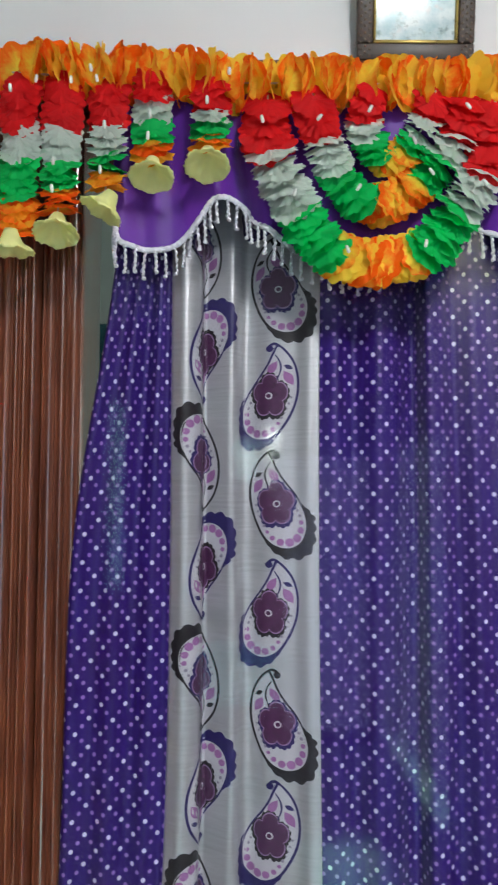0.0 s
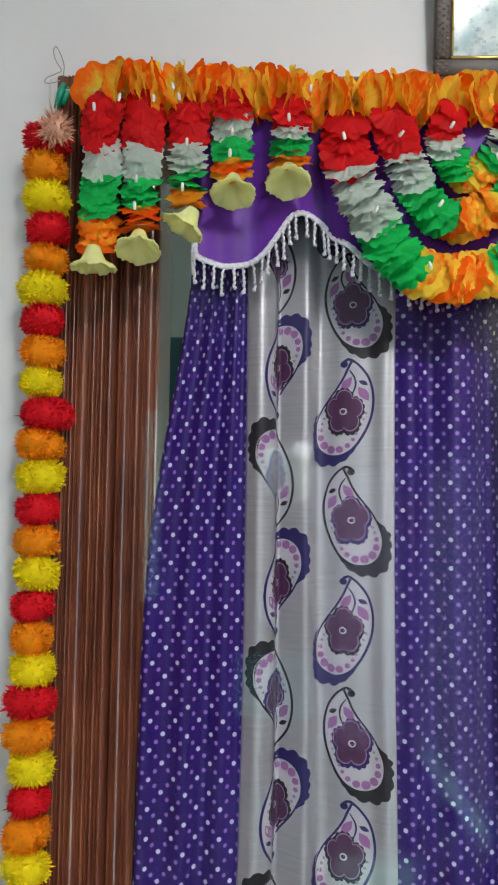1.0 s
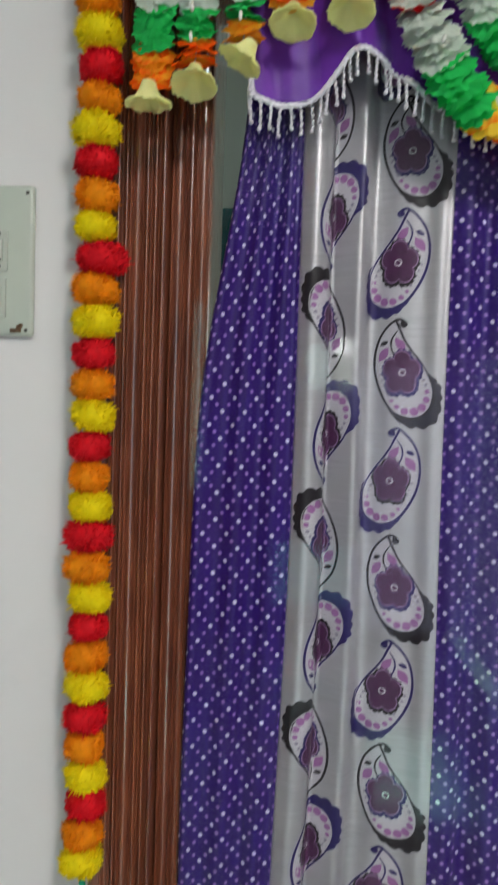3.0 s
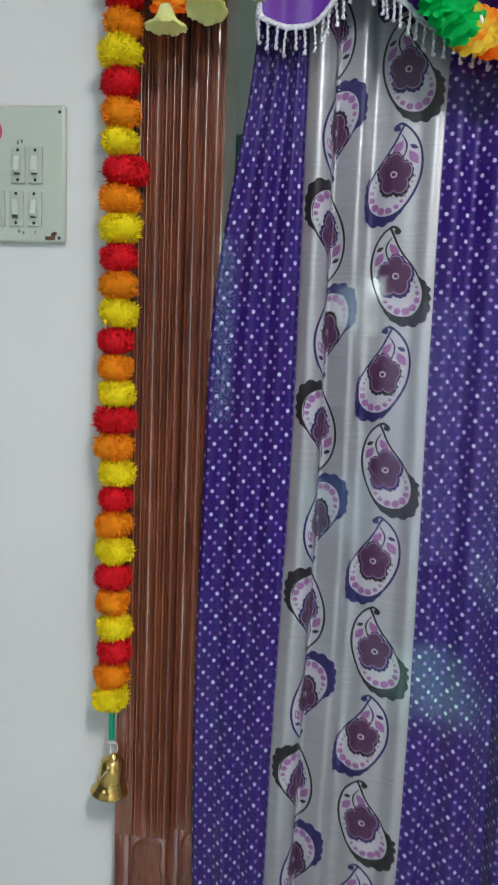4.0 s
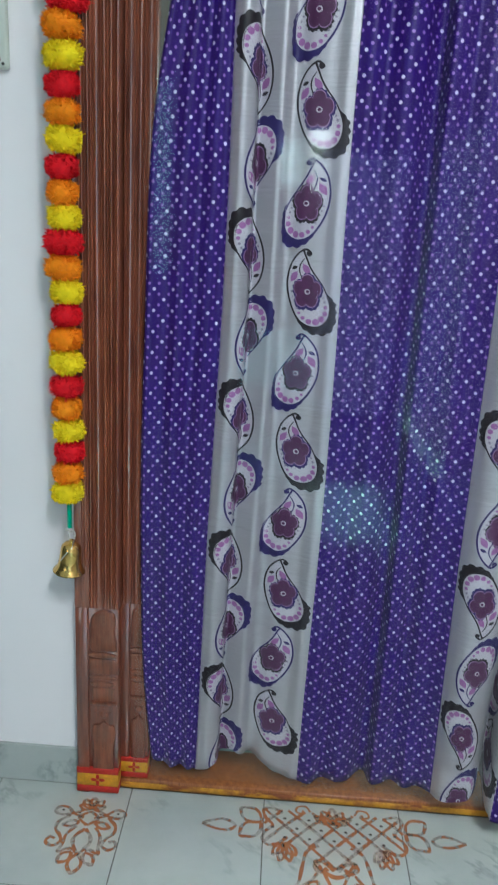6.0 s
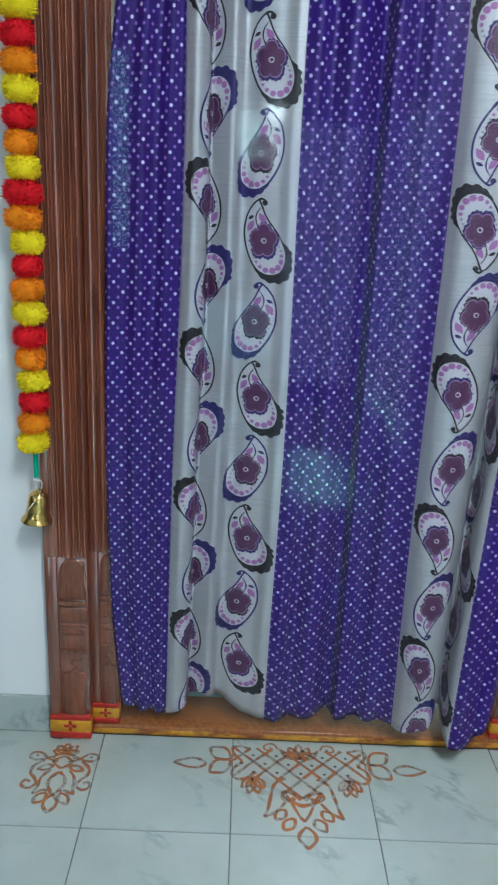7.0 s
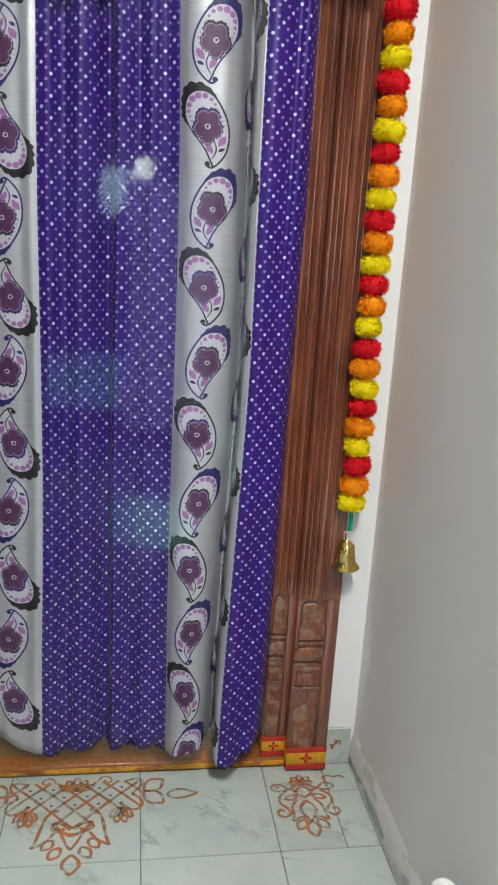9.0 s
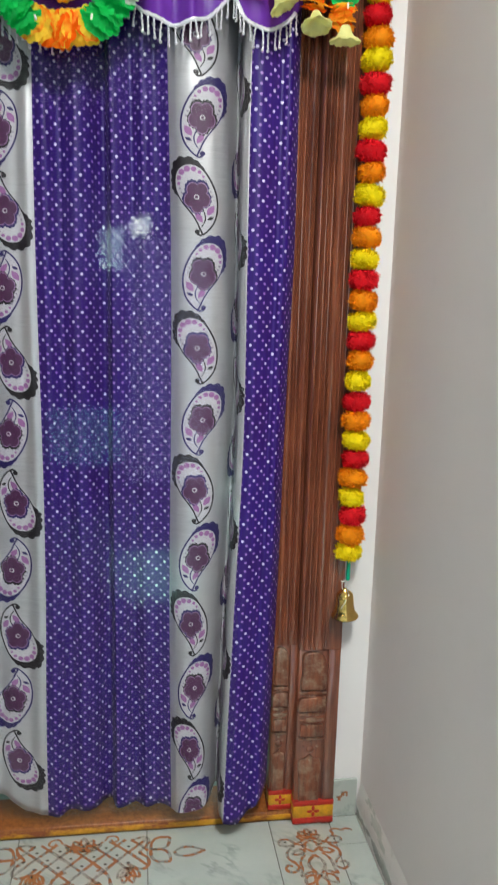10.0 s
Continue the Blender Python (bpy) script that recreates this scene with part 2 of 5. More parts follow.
TANGERINE = petal_two_tone("orange_petal", (1.0, 0.50, 0.03), (1.0, 0.145, 0.002))
POM_RED = cloth_plain("crimson_fluff", (0.80, 0.004, 0.016), 0.7, 0.02, 0.3, 90, glow_through=0.25)
POM_ORANGE = cloth_plain("orange_fluff", (1.0, 0.31, 0.001), 0.7, 0.02, 0.25, 90, glow_through=0.25)
POM_YELLOW = cloth_plain("yellow_fluff", (1.0, 0.76, 0.004), 0.7, 0.02, 0.2, 90, glow_through=0.25)
COPPER = simple("copper_tinsel", (0.80, 0.44, 0.30), 0.45, 0.25)
BRASS = simple("polished_brass", (0.78, 0.52, 0.16), 0.18, 1.0, 0.15)
TUBE = simple("green_plastic_tube", (0.0, 0.36, 0.20), 0.35, coat=0.3)
STRING = simple("white_string", (0.72, 0.70, 0.64), 0.8)
BEAD = simple("white_bead", (0.85, 0.84, 0.80), 0.25, coat=0.5)
WIRE = simple("steel_wire", (0.42, 0.38, 0.34), 0.4, 0.6)
PLATE = simple("ivory_switchboard_laminate", (0.52, 0.56, 0.49), 0.32, var=0.05, scale=12, coat=0.3)
SWITCH = simple("ivory_switch_plastic", (0.50, 0.53, 0.47), 0.35, var=0.06, coat=0.2)
ROCKER = simple("white_rocker_plastic", (0.66, 0.68, 0.62), 0.3, var=0.05, coat=0.3)
AQUA = simple("aqua_plastic", (0.42, 0.72, 0.70), 0.22, var=0.06, coat=0.4)
DARK = simple("dark_metal", (0.03, 0.028, 0.025), 0.5)
PINK = simple("pink_plastic", (0.72, 0.07, 0.19), 0.3, coat=0.4)
RUST = simple("rust_stain", (0.17, 0.09, 0.045), 0.8)
BAND_RED = simple("red_band_paint", (0.50, 0.022, 0.012), 0.55, var=0.35)
BAND_YELLOW = simple("turmeric_yellow_paint", (0.70, 0.34, 0.012), 0.6, var=0.4)
PRINT_WHITE = simple("white_print", (0.53, 0.50, 0.55), 0.4, var=0.06)
PRINT_BLACK = simple("black_print", (0.014, 0.009, 0.014), 0.5)
PRINT_BLUE = simple("navy_print", (0.020, 0.009, 0.115), 0.5)
PRINT_PLUM = simple("plum_print", (0.095, 0.021, 0.090), 0.42, var=0.45, scale=120)
PRINT_EDGE = simple("lilac_edge_print", (0.36, 0.21, 0.40), 0.42)
PRINT_MAUVE = simple("mauve_print", (0.34, 0.13, 0.35), 0.42, var=0.15)
PRINT_GREY = simple("grey_mauve_print", (0.27, 0.23, 0.31), 0.42, var=0.15)
FILM = clear_film()
LINE = drawn_line()
WORN_EDGE = worn_edge()
FRAMEWOOD = simple("dark_carved_frame", (0.075, 0.05, 0.038), 0.45, var=0.4)
GILT = simple("gilt_slip", (0.55, 0.40, 0.12), 0.3, 0.8)
TEAL = simple("dark_teal_gloss_paint", (0.018, 0.13, 0.15), 0.18, coat=0.5)

# ---- mesh helpers ----


def finish(name, bm, mats, parent=None, label="", smooth=True):
    me = bpy.data.meshes.new(name)
    bm.to_mesh(me)
    bm.free()
    for m in mats if isinstance(mats, (list, tuple)) else [mats]:
        me.materials.append(m)
    if smooth:
        me.polygons.foreach_set("use_smooth", [True] * len(me.polygons))
    ob = new(name, me)
    if parent:
        ob.parent = parent
    if label:
        ob["label"] = label
    return ob


def part(name, bm, mats, parent, label="", smooth=True):
    return finish(name, bm, mats, parent, label, smooth)


def share(name, me, parent, m, label=""):
    ob = new(name, me)
    ob.parent = parent
    ob.matrix_basis = m
    if label:
        ob["label"] = label
    return ob


def base_at(name, x=0, y=0, z=0):
    ob = new(name)
    ob.location = (x, y, z)
    ob.empty_display_size = 0.05
    return ob


def box(bm, x0, x1, y0, y1, z0, z1, bevel=0.0, seg=2, mat=0):
    g = bmesh.ops.create_cube(bm, size=1.0)
    for v in g["verts"]:
        v.co = ((x0 + x1) / 2 + v.co.x * (x1 - x0), (y0 + y1) / 2 + v.co.y * (y1 - y0), (z0 + z1) / 2 + v.co.z * (z1 - z0))
    faces = list({f for v in g["verts"] for f in v.link_faces})
    for f in faces:
        f.material_index = mat
    if bevel:
        edges = list({e for f in faces for e in f.edges})
        r = bmesh.ops.bevel(bm, geom=edges, offset=bevel, segments=seg, affect="EDGES", profile=0.5)
        for f in r["faces"]:
            f.material_index = mat
    return bm


def cube(*a, **k):
    return box(bmesh.new(), *a, **k)


def lathe(bm, profile, n=20, centre=(0, 0, 0), mat=0):
    """A turned body about the z axis from (radius, height) pairs."""
    rings = []
    for r, h in profile:
        rings.append([bm.verts.new((centre[0] + r * math.cos(2 * math.pi * i / n), centre[1] + r * math.sin(2 * math.pi * i / n), centre[2] + h)) for i in range(n)])
    for a, b in zip(rings, rings[1:]):
        for i in range(n):
            bm.faces.new((a[i], a[(i + 1) % n], b[(i + 1) % n], b[i])).material_index = mat
    return bm


def tube(bm, pts, r, n=6, mat=0, close=False):
    """A round cord along points."""
    pts = [Vector(p) for p in pts]
    rings = []
    up = Vector((0.13, 0.31, 0.94))
    for i, p in enumerate(pts):
        d = (pts[(i + 1) % len(pts)] if close or i + 1 < len(pts) else p) - (pts[i - 1] if close or i else p)
        a = d.cross(up).normalized()
        b = d.cross(a).normalized()
        rr = r[i] if isinstance(r, (list, tuple)) else r
        rings.append([bm.verts.new(p + (a * math.cos(2 * math.pi * k / n) + b * math.sin(2 * math.pi * k / n)) * rr) for k in range(n)])
    pairs = list(zip(rings, rings[1:])) + ([(rings[-1], rings[0])] if close else [])
    for a, b in pairs:
        for k in range(n):
            bm.faces.new((a[k], a[(k + 1) % n], b[(k + 1) % n], b[k])).material_index = mat
    if not close:
        for ring in (rings[0][::-1], rings[-1]):
            bm.faces.new(ring).material_index = mat
    return bm


def spline(pts, n):
    """n points along a smooth curve through pts (tuples of any length)."""
    P = np.array(pts, float)
    k = len(P)
    out = []
    for s in np.linspace(0, k - 1, n):
        i = min(int(s), k - 2)
        f = s - i
        p0, p1, p2, p3 = P[max(i - 1, 0)], P[i], P[i + 1], P[min(i + 2, k - 1)]
        out.append(0.5 * (2 * p1 + (p2 - p0) * f + (2 * p0 - 5 * p1 + 4 * p2 - p3) * f * f + (3 * p1 - p0 - 3 * p2 + p3) * f ** 3))
    return np.array(out)


# ---- the room ----
XR, WALL_Y, XL, YB, HIGH = 0.888, 0.300, -3.70, -4.25, 2.95
OUT_L, OUT_R, TOP = -0.447, 0.807, 2.211        # outside of the door frame


def wall_piece(name, pieces, mat, label):
    bm = bmesh.new()
    for p in pieces:
        box(bm, *p)
    ob = finish(name, bm, mat, None, "", False)
    return tagged(ob, label, "wall", kind="structure")


wall_piece("wall_north", [(XL - 0.12, OUT_L, WALL_Y, 0.43, 0, HIGH), (OUT_R, XR + 0.12, WALL_Y, 0.43, 0, HIGH), (OUT_L, OUT_R, WALL_Y, 0.43, TOP, HIGH)], WALL,
           "white painted plaster wall round the doorway")
# the gap at the far end is added, for a glow outside it
wall_piece("wall_east", [(XR, XR + 0.12, -2.30, WALL_Y, 0, HIGH), (XR, XR + 0.12, YB - 0.12, -4.10, 0, HIGH), (XR, XR + 0.12, -4.10, -2.30, 0, 0.10), (XR, XR + 0.12, -4.10, -2.30, 2.00, HIGH)], SIDEWALL, "pale greyish-pink painted plaster side wall, slightly grubby")
wall_piece("wall_west", [(XL - 0.12, XL, YB - 0.12, WALL_Y, 0, HIGH)], DIMWALL, "unseen wall, darkened to bounce less light onto the door")
# back wall with a large window, a narrow window, a small high window, a low opening and one added for a glow
BACK = [(-3.20, -1.60, 0.85, 2.35), (-1.09, -0.95, 1.03, 2.42), (-0.35, 0.24, 1.62, 2.36), (-0.38, 0.24, 0.22, 0.68), (0.24, 0.86, 0.05, 2.45)]


def back_wall():
    xs = sorted({XL, XR, *[v for b in BACK for v in b[:2]]})
    bm = bmesh.new()
    for x0, x1 in zip(xs, xs[1:]):
        hole = [b for b in BACK if b[0] <= x0 and x1 <= b[1]]
        z = 0.0
        for b in sorted(hole, key=lambda b: b[2]):
            box(bm, x0, x1, YB - 0.12, YB, z, b[2])
            z = b[3]
        box(bm, x0, x1, YB - 0.12, YB, z, HIGH)
    tagged(finish("wall_south", bm, DIMWALL, None, "", False), "unseen back wall with openings, darkened for a dim room", "wall", kind="structure")


back_wall()
SKY0, SKY1, SKY2, SKY3 = 0.40, 0.72, -2.25, -1.35    # unseen opening, added for the fill lamp and the sun
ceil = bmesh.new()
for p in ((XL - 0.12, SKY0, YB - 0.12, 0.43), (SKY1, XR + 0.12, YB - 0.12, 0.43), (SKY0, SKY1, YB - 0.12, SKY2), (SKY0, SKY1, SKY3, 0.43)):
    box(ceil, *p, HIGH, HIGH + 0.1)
tagged(finish("ceiling", ceil, CEIL, None, "", False), "plain white ceiling with an added opening for fill light and sun", "ceiling", kind="structure")
tagged(finish("ground", cube(-6, 6, -9, 8, -0.30, -0.20), GROUT, None, "", False), "dark bare ground under the house", "ground", kind="structure")
def backdrop(x0, x1, y, z0, z1, colour, strength, label):
    tagged(finish("backdrop", cube(x0, x1, y - 0.05, y, z0, z1), glow("backdrop_glow", colour, strength), None, "", False), label, "backdrop", kind="structure")


backdrop(-1.8, -0.7, -5.2, 0.2, 3.4, (0.55, 1.0, 0.92), 2.6, "greenish daylight outside the narrow window")
backdrop(-0.60, 0.199, -4.62, 0.0, 0.95, (0.40, 0.95, 1.0), 1.7, "teal daylight outside the low opening")
# no doorway known here: lilac glow added to haze the plastic sheet
backdrop(0.20, 1.00, -4.60, 0.0, 2.04, (0.66, 0.70, 1.0), 2.0, "added lilac glow behind the back wall, mirrored as haze in the sheet")
# glowing card added beyond the side wall to brighten the sheet's haze
tagged(finish("backdrop", cube(1.10, 1.15, -4.5, -2.0, 0.0, 2.3), glow("haze_glow", (0.76, 0.89, 1.0), 1.8), None, "", False), "added glow outside the side wall, mirrored as haze in the sheet", "backdrop", kind="structure")
backdrop(-0.18, 0.12, -9.0, 2.12, 2.68, (0.72, 1.0, 0.95), 7.5, "pale daylight between far houses")
backdrop(0.22, 0.44, -9.0, 2.60, 2.80, (0.95, 1.0, 1.0), 24.0, "bright patch of sky far off")
backdrop(0.24, 0.42, -9.0, 2.05, 2.599, (0.85, 1.0, 0.85), 8.0, "pale daylight between far houses")

# far hall behind the curtain
wall_piece("wall_hall", [(-1.6, 2.6, 2.6, 2.7, -0.02, HIGH), (-1.7, -1.6, 0.43, 2.7, -0.02, HIGH), (2.0, 2.1, 0.43, 2.7, -0.02, HIGH)], HALLWALL, "pale grey wall of the far room")
tagged(finish("hall_ceiling", cube(-1.7, 2.7, 0.43, 2.7, HIGH, HIGH + 0.1), CEIL, None, "", False), "plain ceiling of the far room", "ceiling", kind="structure")
tagged(finish("hall_floor", cube(-1.7, 2.7, 0.425, 2.7, -0.03, -0.002), simple("teal_grey_floor", (0.40, 0.50, 0.47), 0.2, scale=6), None, "", False), "pale teal-grey polished floor beyond the threshold", "floor", kind="structure")


# ---- door frame ----
def fluted(x0, x1, y_front, y_back, widths, depth, plain=0.0, side=0):
    """Plan outline of a post with rounded ridges along its front; on its outer side they may be shallower by plain."""
    tot = sum(widths)
    pts, x = [], x0
    for w in widths:
        w = w / tot * (x1 - x0)
        share_in = (x + w / 2 - x0) / (x1 - x0)
        d = depth * (1 - plain) if (side < 0 and share_in < 0.34) or (side > 0 and share_in > 0.66) else depth
        for k in range(6):
            f = k / 6
            pts.append((x + w * f, y_front + d * (1 - math.sin(math.pi * min(max(f, 0.06), 0.94)) ** 0.6)))
        x += w
    pts.append((x1, y_front + depth * (1 - plain if side > 0 else 1)))
    return pts + [(x1, y_back), (x0, y_back)]


def tablet(bm, pts, yf, yb, edge=0.0022, mat=0):
    """A raised piece of carving: an outline in x and z with softened front edges."""
    cx, cz = sum(p[0] for p in pts) / len(pts), sum(p[1] for p in pts) / len(pts)
    rings = []
    for y, inset in ((yb, 0.0), (yf + edge, 0.0), (yf + edge * 0.3, 0.35), (yf, 1.0)):
        row = []
        for x, z in pts:
            d = math.hypot(x - cx, z - cz)
            k = max(0.0, 1 - inset * edge * 1.3 / d)
            row.append(bm.verts.new((cx + (x - cx) * k, y, cz + (z - cz) * k)))
        rings.append(row)
    n = len(pts)
    for a, b in zip(rings, rings[1:]):
        for i in range(n):
            bm.faces.new((a[i], a[(i + 1) % n], b[(i + 1) % n], b[i])).material_index = mat
    bm.faces.new(rings[-1]).material_index = mat


def carved_foot(x0, x1, yf, yb, ztop, z0, flip):
    """The lower block of a post: plain margin, arched tablet, cushion blocks, rosette and a shouldered panel."""
    bm = bmesh.new()
    box(bm, x0, x1, yf + 0.0055, yb, z0, ztop, 0.001, 1, 1)
    w = x1 - x0
    out = -0.0025 if flip > 0 else 0.004
    X = lambda s: x1 - w * (0.04 + 0.64 * s) if flip > 0 else x0 + w * (0.04 + 0.64 * s)
    if flip > 0:
        box(bm, x0, x0 + w * 0.29, yf + 0.0004, yf + 0.010, z0, ztop, 0.0015, 1, 1)
    else:
        box(bm, x1 - w * 0.29, x1, yf + 0.0004, yf + 0.010, z0, ztop, 0.0015, 1, 1)
    q = lambda *p: [(X(s), z) for s, z in p]
    soft = lambda *p: [tuple(v) for v in spline(q(*p) + q(p[0]), 40)[:-1]]
    tablet(bm, soft((0.03, 0.388), (0.5, 0.386), (0.95, 0.388), (1.0, 0.415), (0.98, 0.455), (0.86, 0.480), (0.5, 0.492), (0.14, 0.488), (0.04, 0.470), (0.07, 0.435), (0.0, 0.410)), yf - 0.0015 - out, yf + 0.0095, 0.005)
    tablet(bm, soft((0.06, 0.374), (0.5, 0.370), (1.0, 0.374), (1.02, 0.380), (0.5, 0.384), (0.04, 0.380)), yf + 0.001, yf + 0.0095, 0.0025)
    tablet(bm, q((-0.06, 0.330), (1.0, 0.328), (1.0, 0.368), (0.06, 0.367), (-0.08, 0.352)), yf - 0.001 - out, yf + 0.0095, 0.0025)
    tablet(bm, soft((0.04, 0.314), (0.5, 0.311), (0.94, 0.314), (0.98, 0.321), (0.5, 0.325), (0.02, 0.321)), yf + 0.003, yf + 0.0095, 0.003)
    tablet(bm, soft((0.10, 0.298), (0.5, 0.294), (0.92, 0.298), (0.96, 0.304), (0.5, 0.308), (0.06, 0.304)), yf + 0.002, yf + 0.0095, 0.002)
    tablet(bm, q((0.06, 0.258), (0.93, 0.257), (0.93, 0.291), (0.08, 0.291)), yf + 0.0005 - out, yf + 0.0095, 0.0025)
    tablet(bm, q((0.0, 0.247), (1.0, 0.247), (1.0, 0.253), (0.0, 0.253)), yf - 0.0005, yf + 0.0095, 0.0015)
    for s, z, r, p in ((0.50, 0.218, 0.011, 0.006), (0.24, 0.226, 0.006, 0.003), (0.77, 0.226, 0.006, 0.003), (0.5, 0.238, 0.005, 0.003)):
        g = bmesh.ops.create_uvsphere(bm, u_segments=12, v_segments=8, radius=1.0)
        for v in g["verts"]:
            v.co = (X(s) + v.co.x * r, yf + 0.0075 + v.co.y * p, z + v.co.z * r)
    tablet(bm, soft((0.10, z0 + 0.03), (0.5, z0 + 0.028), (0.90, z0 + 0.03), (0.88, 0.12), (0.95, 0.165), (0.88, 0.190), (0.68, 0.193), (0.5, 0.204), (0.30, 0.193), (0.10, 0.190), (0.04, 0.165), (0.12, 0.12)), yf - 0.0002, yf + 0.0095, 0.003)
    bmesh.ops.recalc_face_normals(bm, faces=bm.faces)
    return bm


door_frame = base_at("door_1", (OUT_L + OUT_R) / 2, 0.35, 0)
tagged(door_frame, "red-brown varnished wooden door frame with fluted posts and carved feet", "door frame", kind="structure")
inv = Matrix.Translation((-(OUT_L + OUT_R) / 2, -0.35, 0))


def in_frame(ob):
    ob.matrix_basis = inv
    return ob


FOOT = 0.497
W1 = [1.7, 0.5, 0.8, 0.45, 0.8, 0.5, 1.5, 0.45, 0.8, 0.5, 0.8, 0.4, 0.9]
W2 = [0.5, 1.2, 0.5, 0.9, 0.45, 1.2, 0.6]


def band_on(parent, x0, x1, yf, z0, z1):
    bm = cube(x0 - 0.001, x1 + 0.001, yf - 0.0025, yf + 0.03, z0, z0 + (z1 - z0) * 0.26, 0.0006, 1)
    in_frame(part("painted_band", bm, BAND_RED, parent))
    bm = cube(x0 - 0.001, x1 + 0.001, yf - 0.0025, yf + 0.03, z0 + (z1 - z0) * 0.78, z1, 0.0006, 1)
    in_frame(part("painted_band", bm, BAND_RED, parent))
    bm = cube(x0 - 0.0005, x1 + 0.0005, yf - 0.0018, yf + 0.03, z0 + (z1 - z0) * 0.26, z0 + (z1 - z0) * 0.78, 0.0006, 1)
    in_frame(part("painted_band", bm, BAND_YELLOW, parent, "turmeric yellow painted band"))
    bm = bmesh.new()
    cx, cz, s = (x0 + x1) / 2, z0 + (z1 - z0) * 0.52, (z1 - z0) * 0.13
    for dx, dz in ((s, 0), (-s, 0), (0, s), (0, -s)):
        g = bmesh.ops.create_uvsphere(bm, u_segments=8, v_segments=6, radius=1.0)
        for v in g["verts"]:
            v.co = (cx + dx * 1.1 + v.co.x * s * (0.9 if dx else 0.55), yf - 0.0018 + v.co.y * 0.0006, cz + dz + v.co.z * s * (0.9 if dz else 0.55))
    in_frame(part("painted_flower", bm, BAND_RED, parent, "small red painted flower"))


def faded(plan, top):
    """A fluted post whose flutes run out above the foot."""
    bm = bmesh.new()
    rings = [[bm.verts.new((x, y, z)) for x, y in plan(d, p)] for z, d, p in ((FOOT, 0.0020, 0.9), (0.512, 0.0045, 0.95), (0.54, 0.0070, 0.95), (0.60, 0.008, 0.88), (0.72, 0.008, 0.55), (0.88, 0.008, 0.0), (top, 0.008, 0.0))]
    n = len(rings[0])
    for a, c in zip(rings, rings[1:]):
        for i in range(n):
            bm.faces.new((a[i], a[(i + 1) % n], c[(i + 1) % n], c[i]))
    bm.faces.new(rings[0][::-1])
    bm.faces.new(rings[-1])
    bmesh.ops.recalc_face_normals(bm, faces=bm.faces)
    return bm


def post(side):
    outer = (OUT_L, -0.350) if side < 0 else (0.701, OUT_R)
    inner = (-0.350, -0.286) if side < 0 else (0.640, 0.701)
    flip = 1 if side < 0 else -1
    wo, wi = (W1, W2) if side < 0 else (W1[::-1], W2[::-1])
    in_frame(part("post", faded(lambda d, p: fluted(*outer, 0.270, 0.43, wo, d, p, side), TOP), WOOD, door_frame, "", False))
    in_frame(part("inner_post", faded(lambda d, p: fluted(*inner, 0.302, 0.43, wi, d), 2.10), WOOD, door_frame, "", False))
    in_frame(part("carved_foot", carved_foot(*outer, 0.270, 0.43, FOOT, 0.0, flip), [CARVED if side < 0 else CARVED_WORN, WOOD], door_frame, "worn carved foot of a post"))
    in_frame(part("carved_foot", carved_foot(*inner, 0.302, 0.43, FOOT, 0.028, flip), [CARVED if side < 0 else CARVED_WORN, WOOD], door_frame, "worn carved foot of a post"))
    band_on(door_frame, *outer, 0.270, 0.006, 0.072)
    band_on(door_frame, *inner, 0.302, 0.029, 0.085)


post(-1)
post(1)


def lintel():
    bm = bmesh.new()
    prof = fluted(0, 0.105, 0.270, 0.43, W1, 0.010)
    # lay the fluting along x
    rings = [[bm.verts.new((x, y, TOP - a)) for a, y in prof] for x in (OUT_L + 0.0975, 0.7005)]
    n = len(prof)
    for i in range(n):
        bm.faces.new((rings[0][i], rings[0][(i + 1) % n], rings[1][(i + 1) % n], rings[1][i]))
    bm.faces.new(rings[0])
    bm.faces.new(rings[1][::-1])
    bmesh.ops.recalc_face_normals(bm, faces=bm.faces)
    in_frame(part("lintel", bm, WOOD, door_frame, "", False))


lintel()
sill = bmesh.new()
box(sill, -0.3495, 0.7005, 0.297, 0.424, -0.002, 0.026, 0.003, 2)
in_frame(part("threshold", sill, SILLWOOD, door_frame, "worn reddish wooden threshold"))
lip = cube(-0.349, 0.700, 0.2945, 0.2985, 0.002, 0.017, 0.001, 1)
in_frame(part("threshold_band", lip, WORN_EDGE, door_frame, "turmeric yellow painted edge of the threshold"))

# ---- floor tiles and skirting ----
floor = base_at("floor", 0.2, -1.0, 0)
tagged(floor, "pale marble-look floor tiles with dark thin joints", "floor", kind="structure")
finv = Matrix.Translation((-0.2, 1.0, 0))
bed = part("bed", cube(XL, XR, YB, 0.2965, -0.04, -0.0025), GROUT, floor, "dark joints between the tiles", False)
bed.matrix_basis = finv
T = 0.32
tile_cache = {}


def tile_mesh(w, d):
    key = (round(w, 4), round(d, 4))
    if key not in tile_cache:
        bm = cube(-w / 2, w / 2, -d / 2, d / 2, -0.012, 0.0, 0.0012, 1)
        me = bpy.data.meshes.new("tile")
        bm.to_mesh(me)
        bm.free()
        me.materials.append(TILE)
        tile_cache[key] = me
    return tile_cache[key]


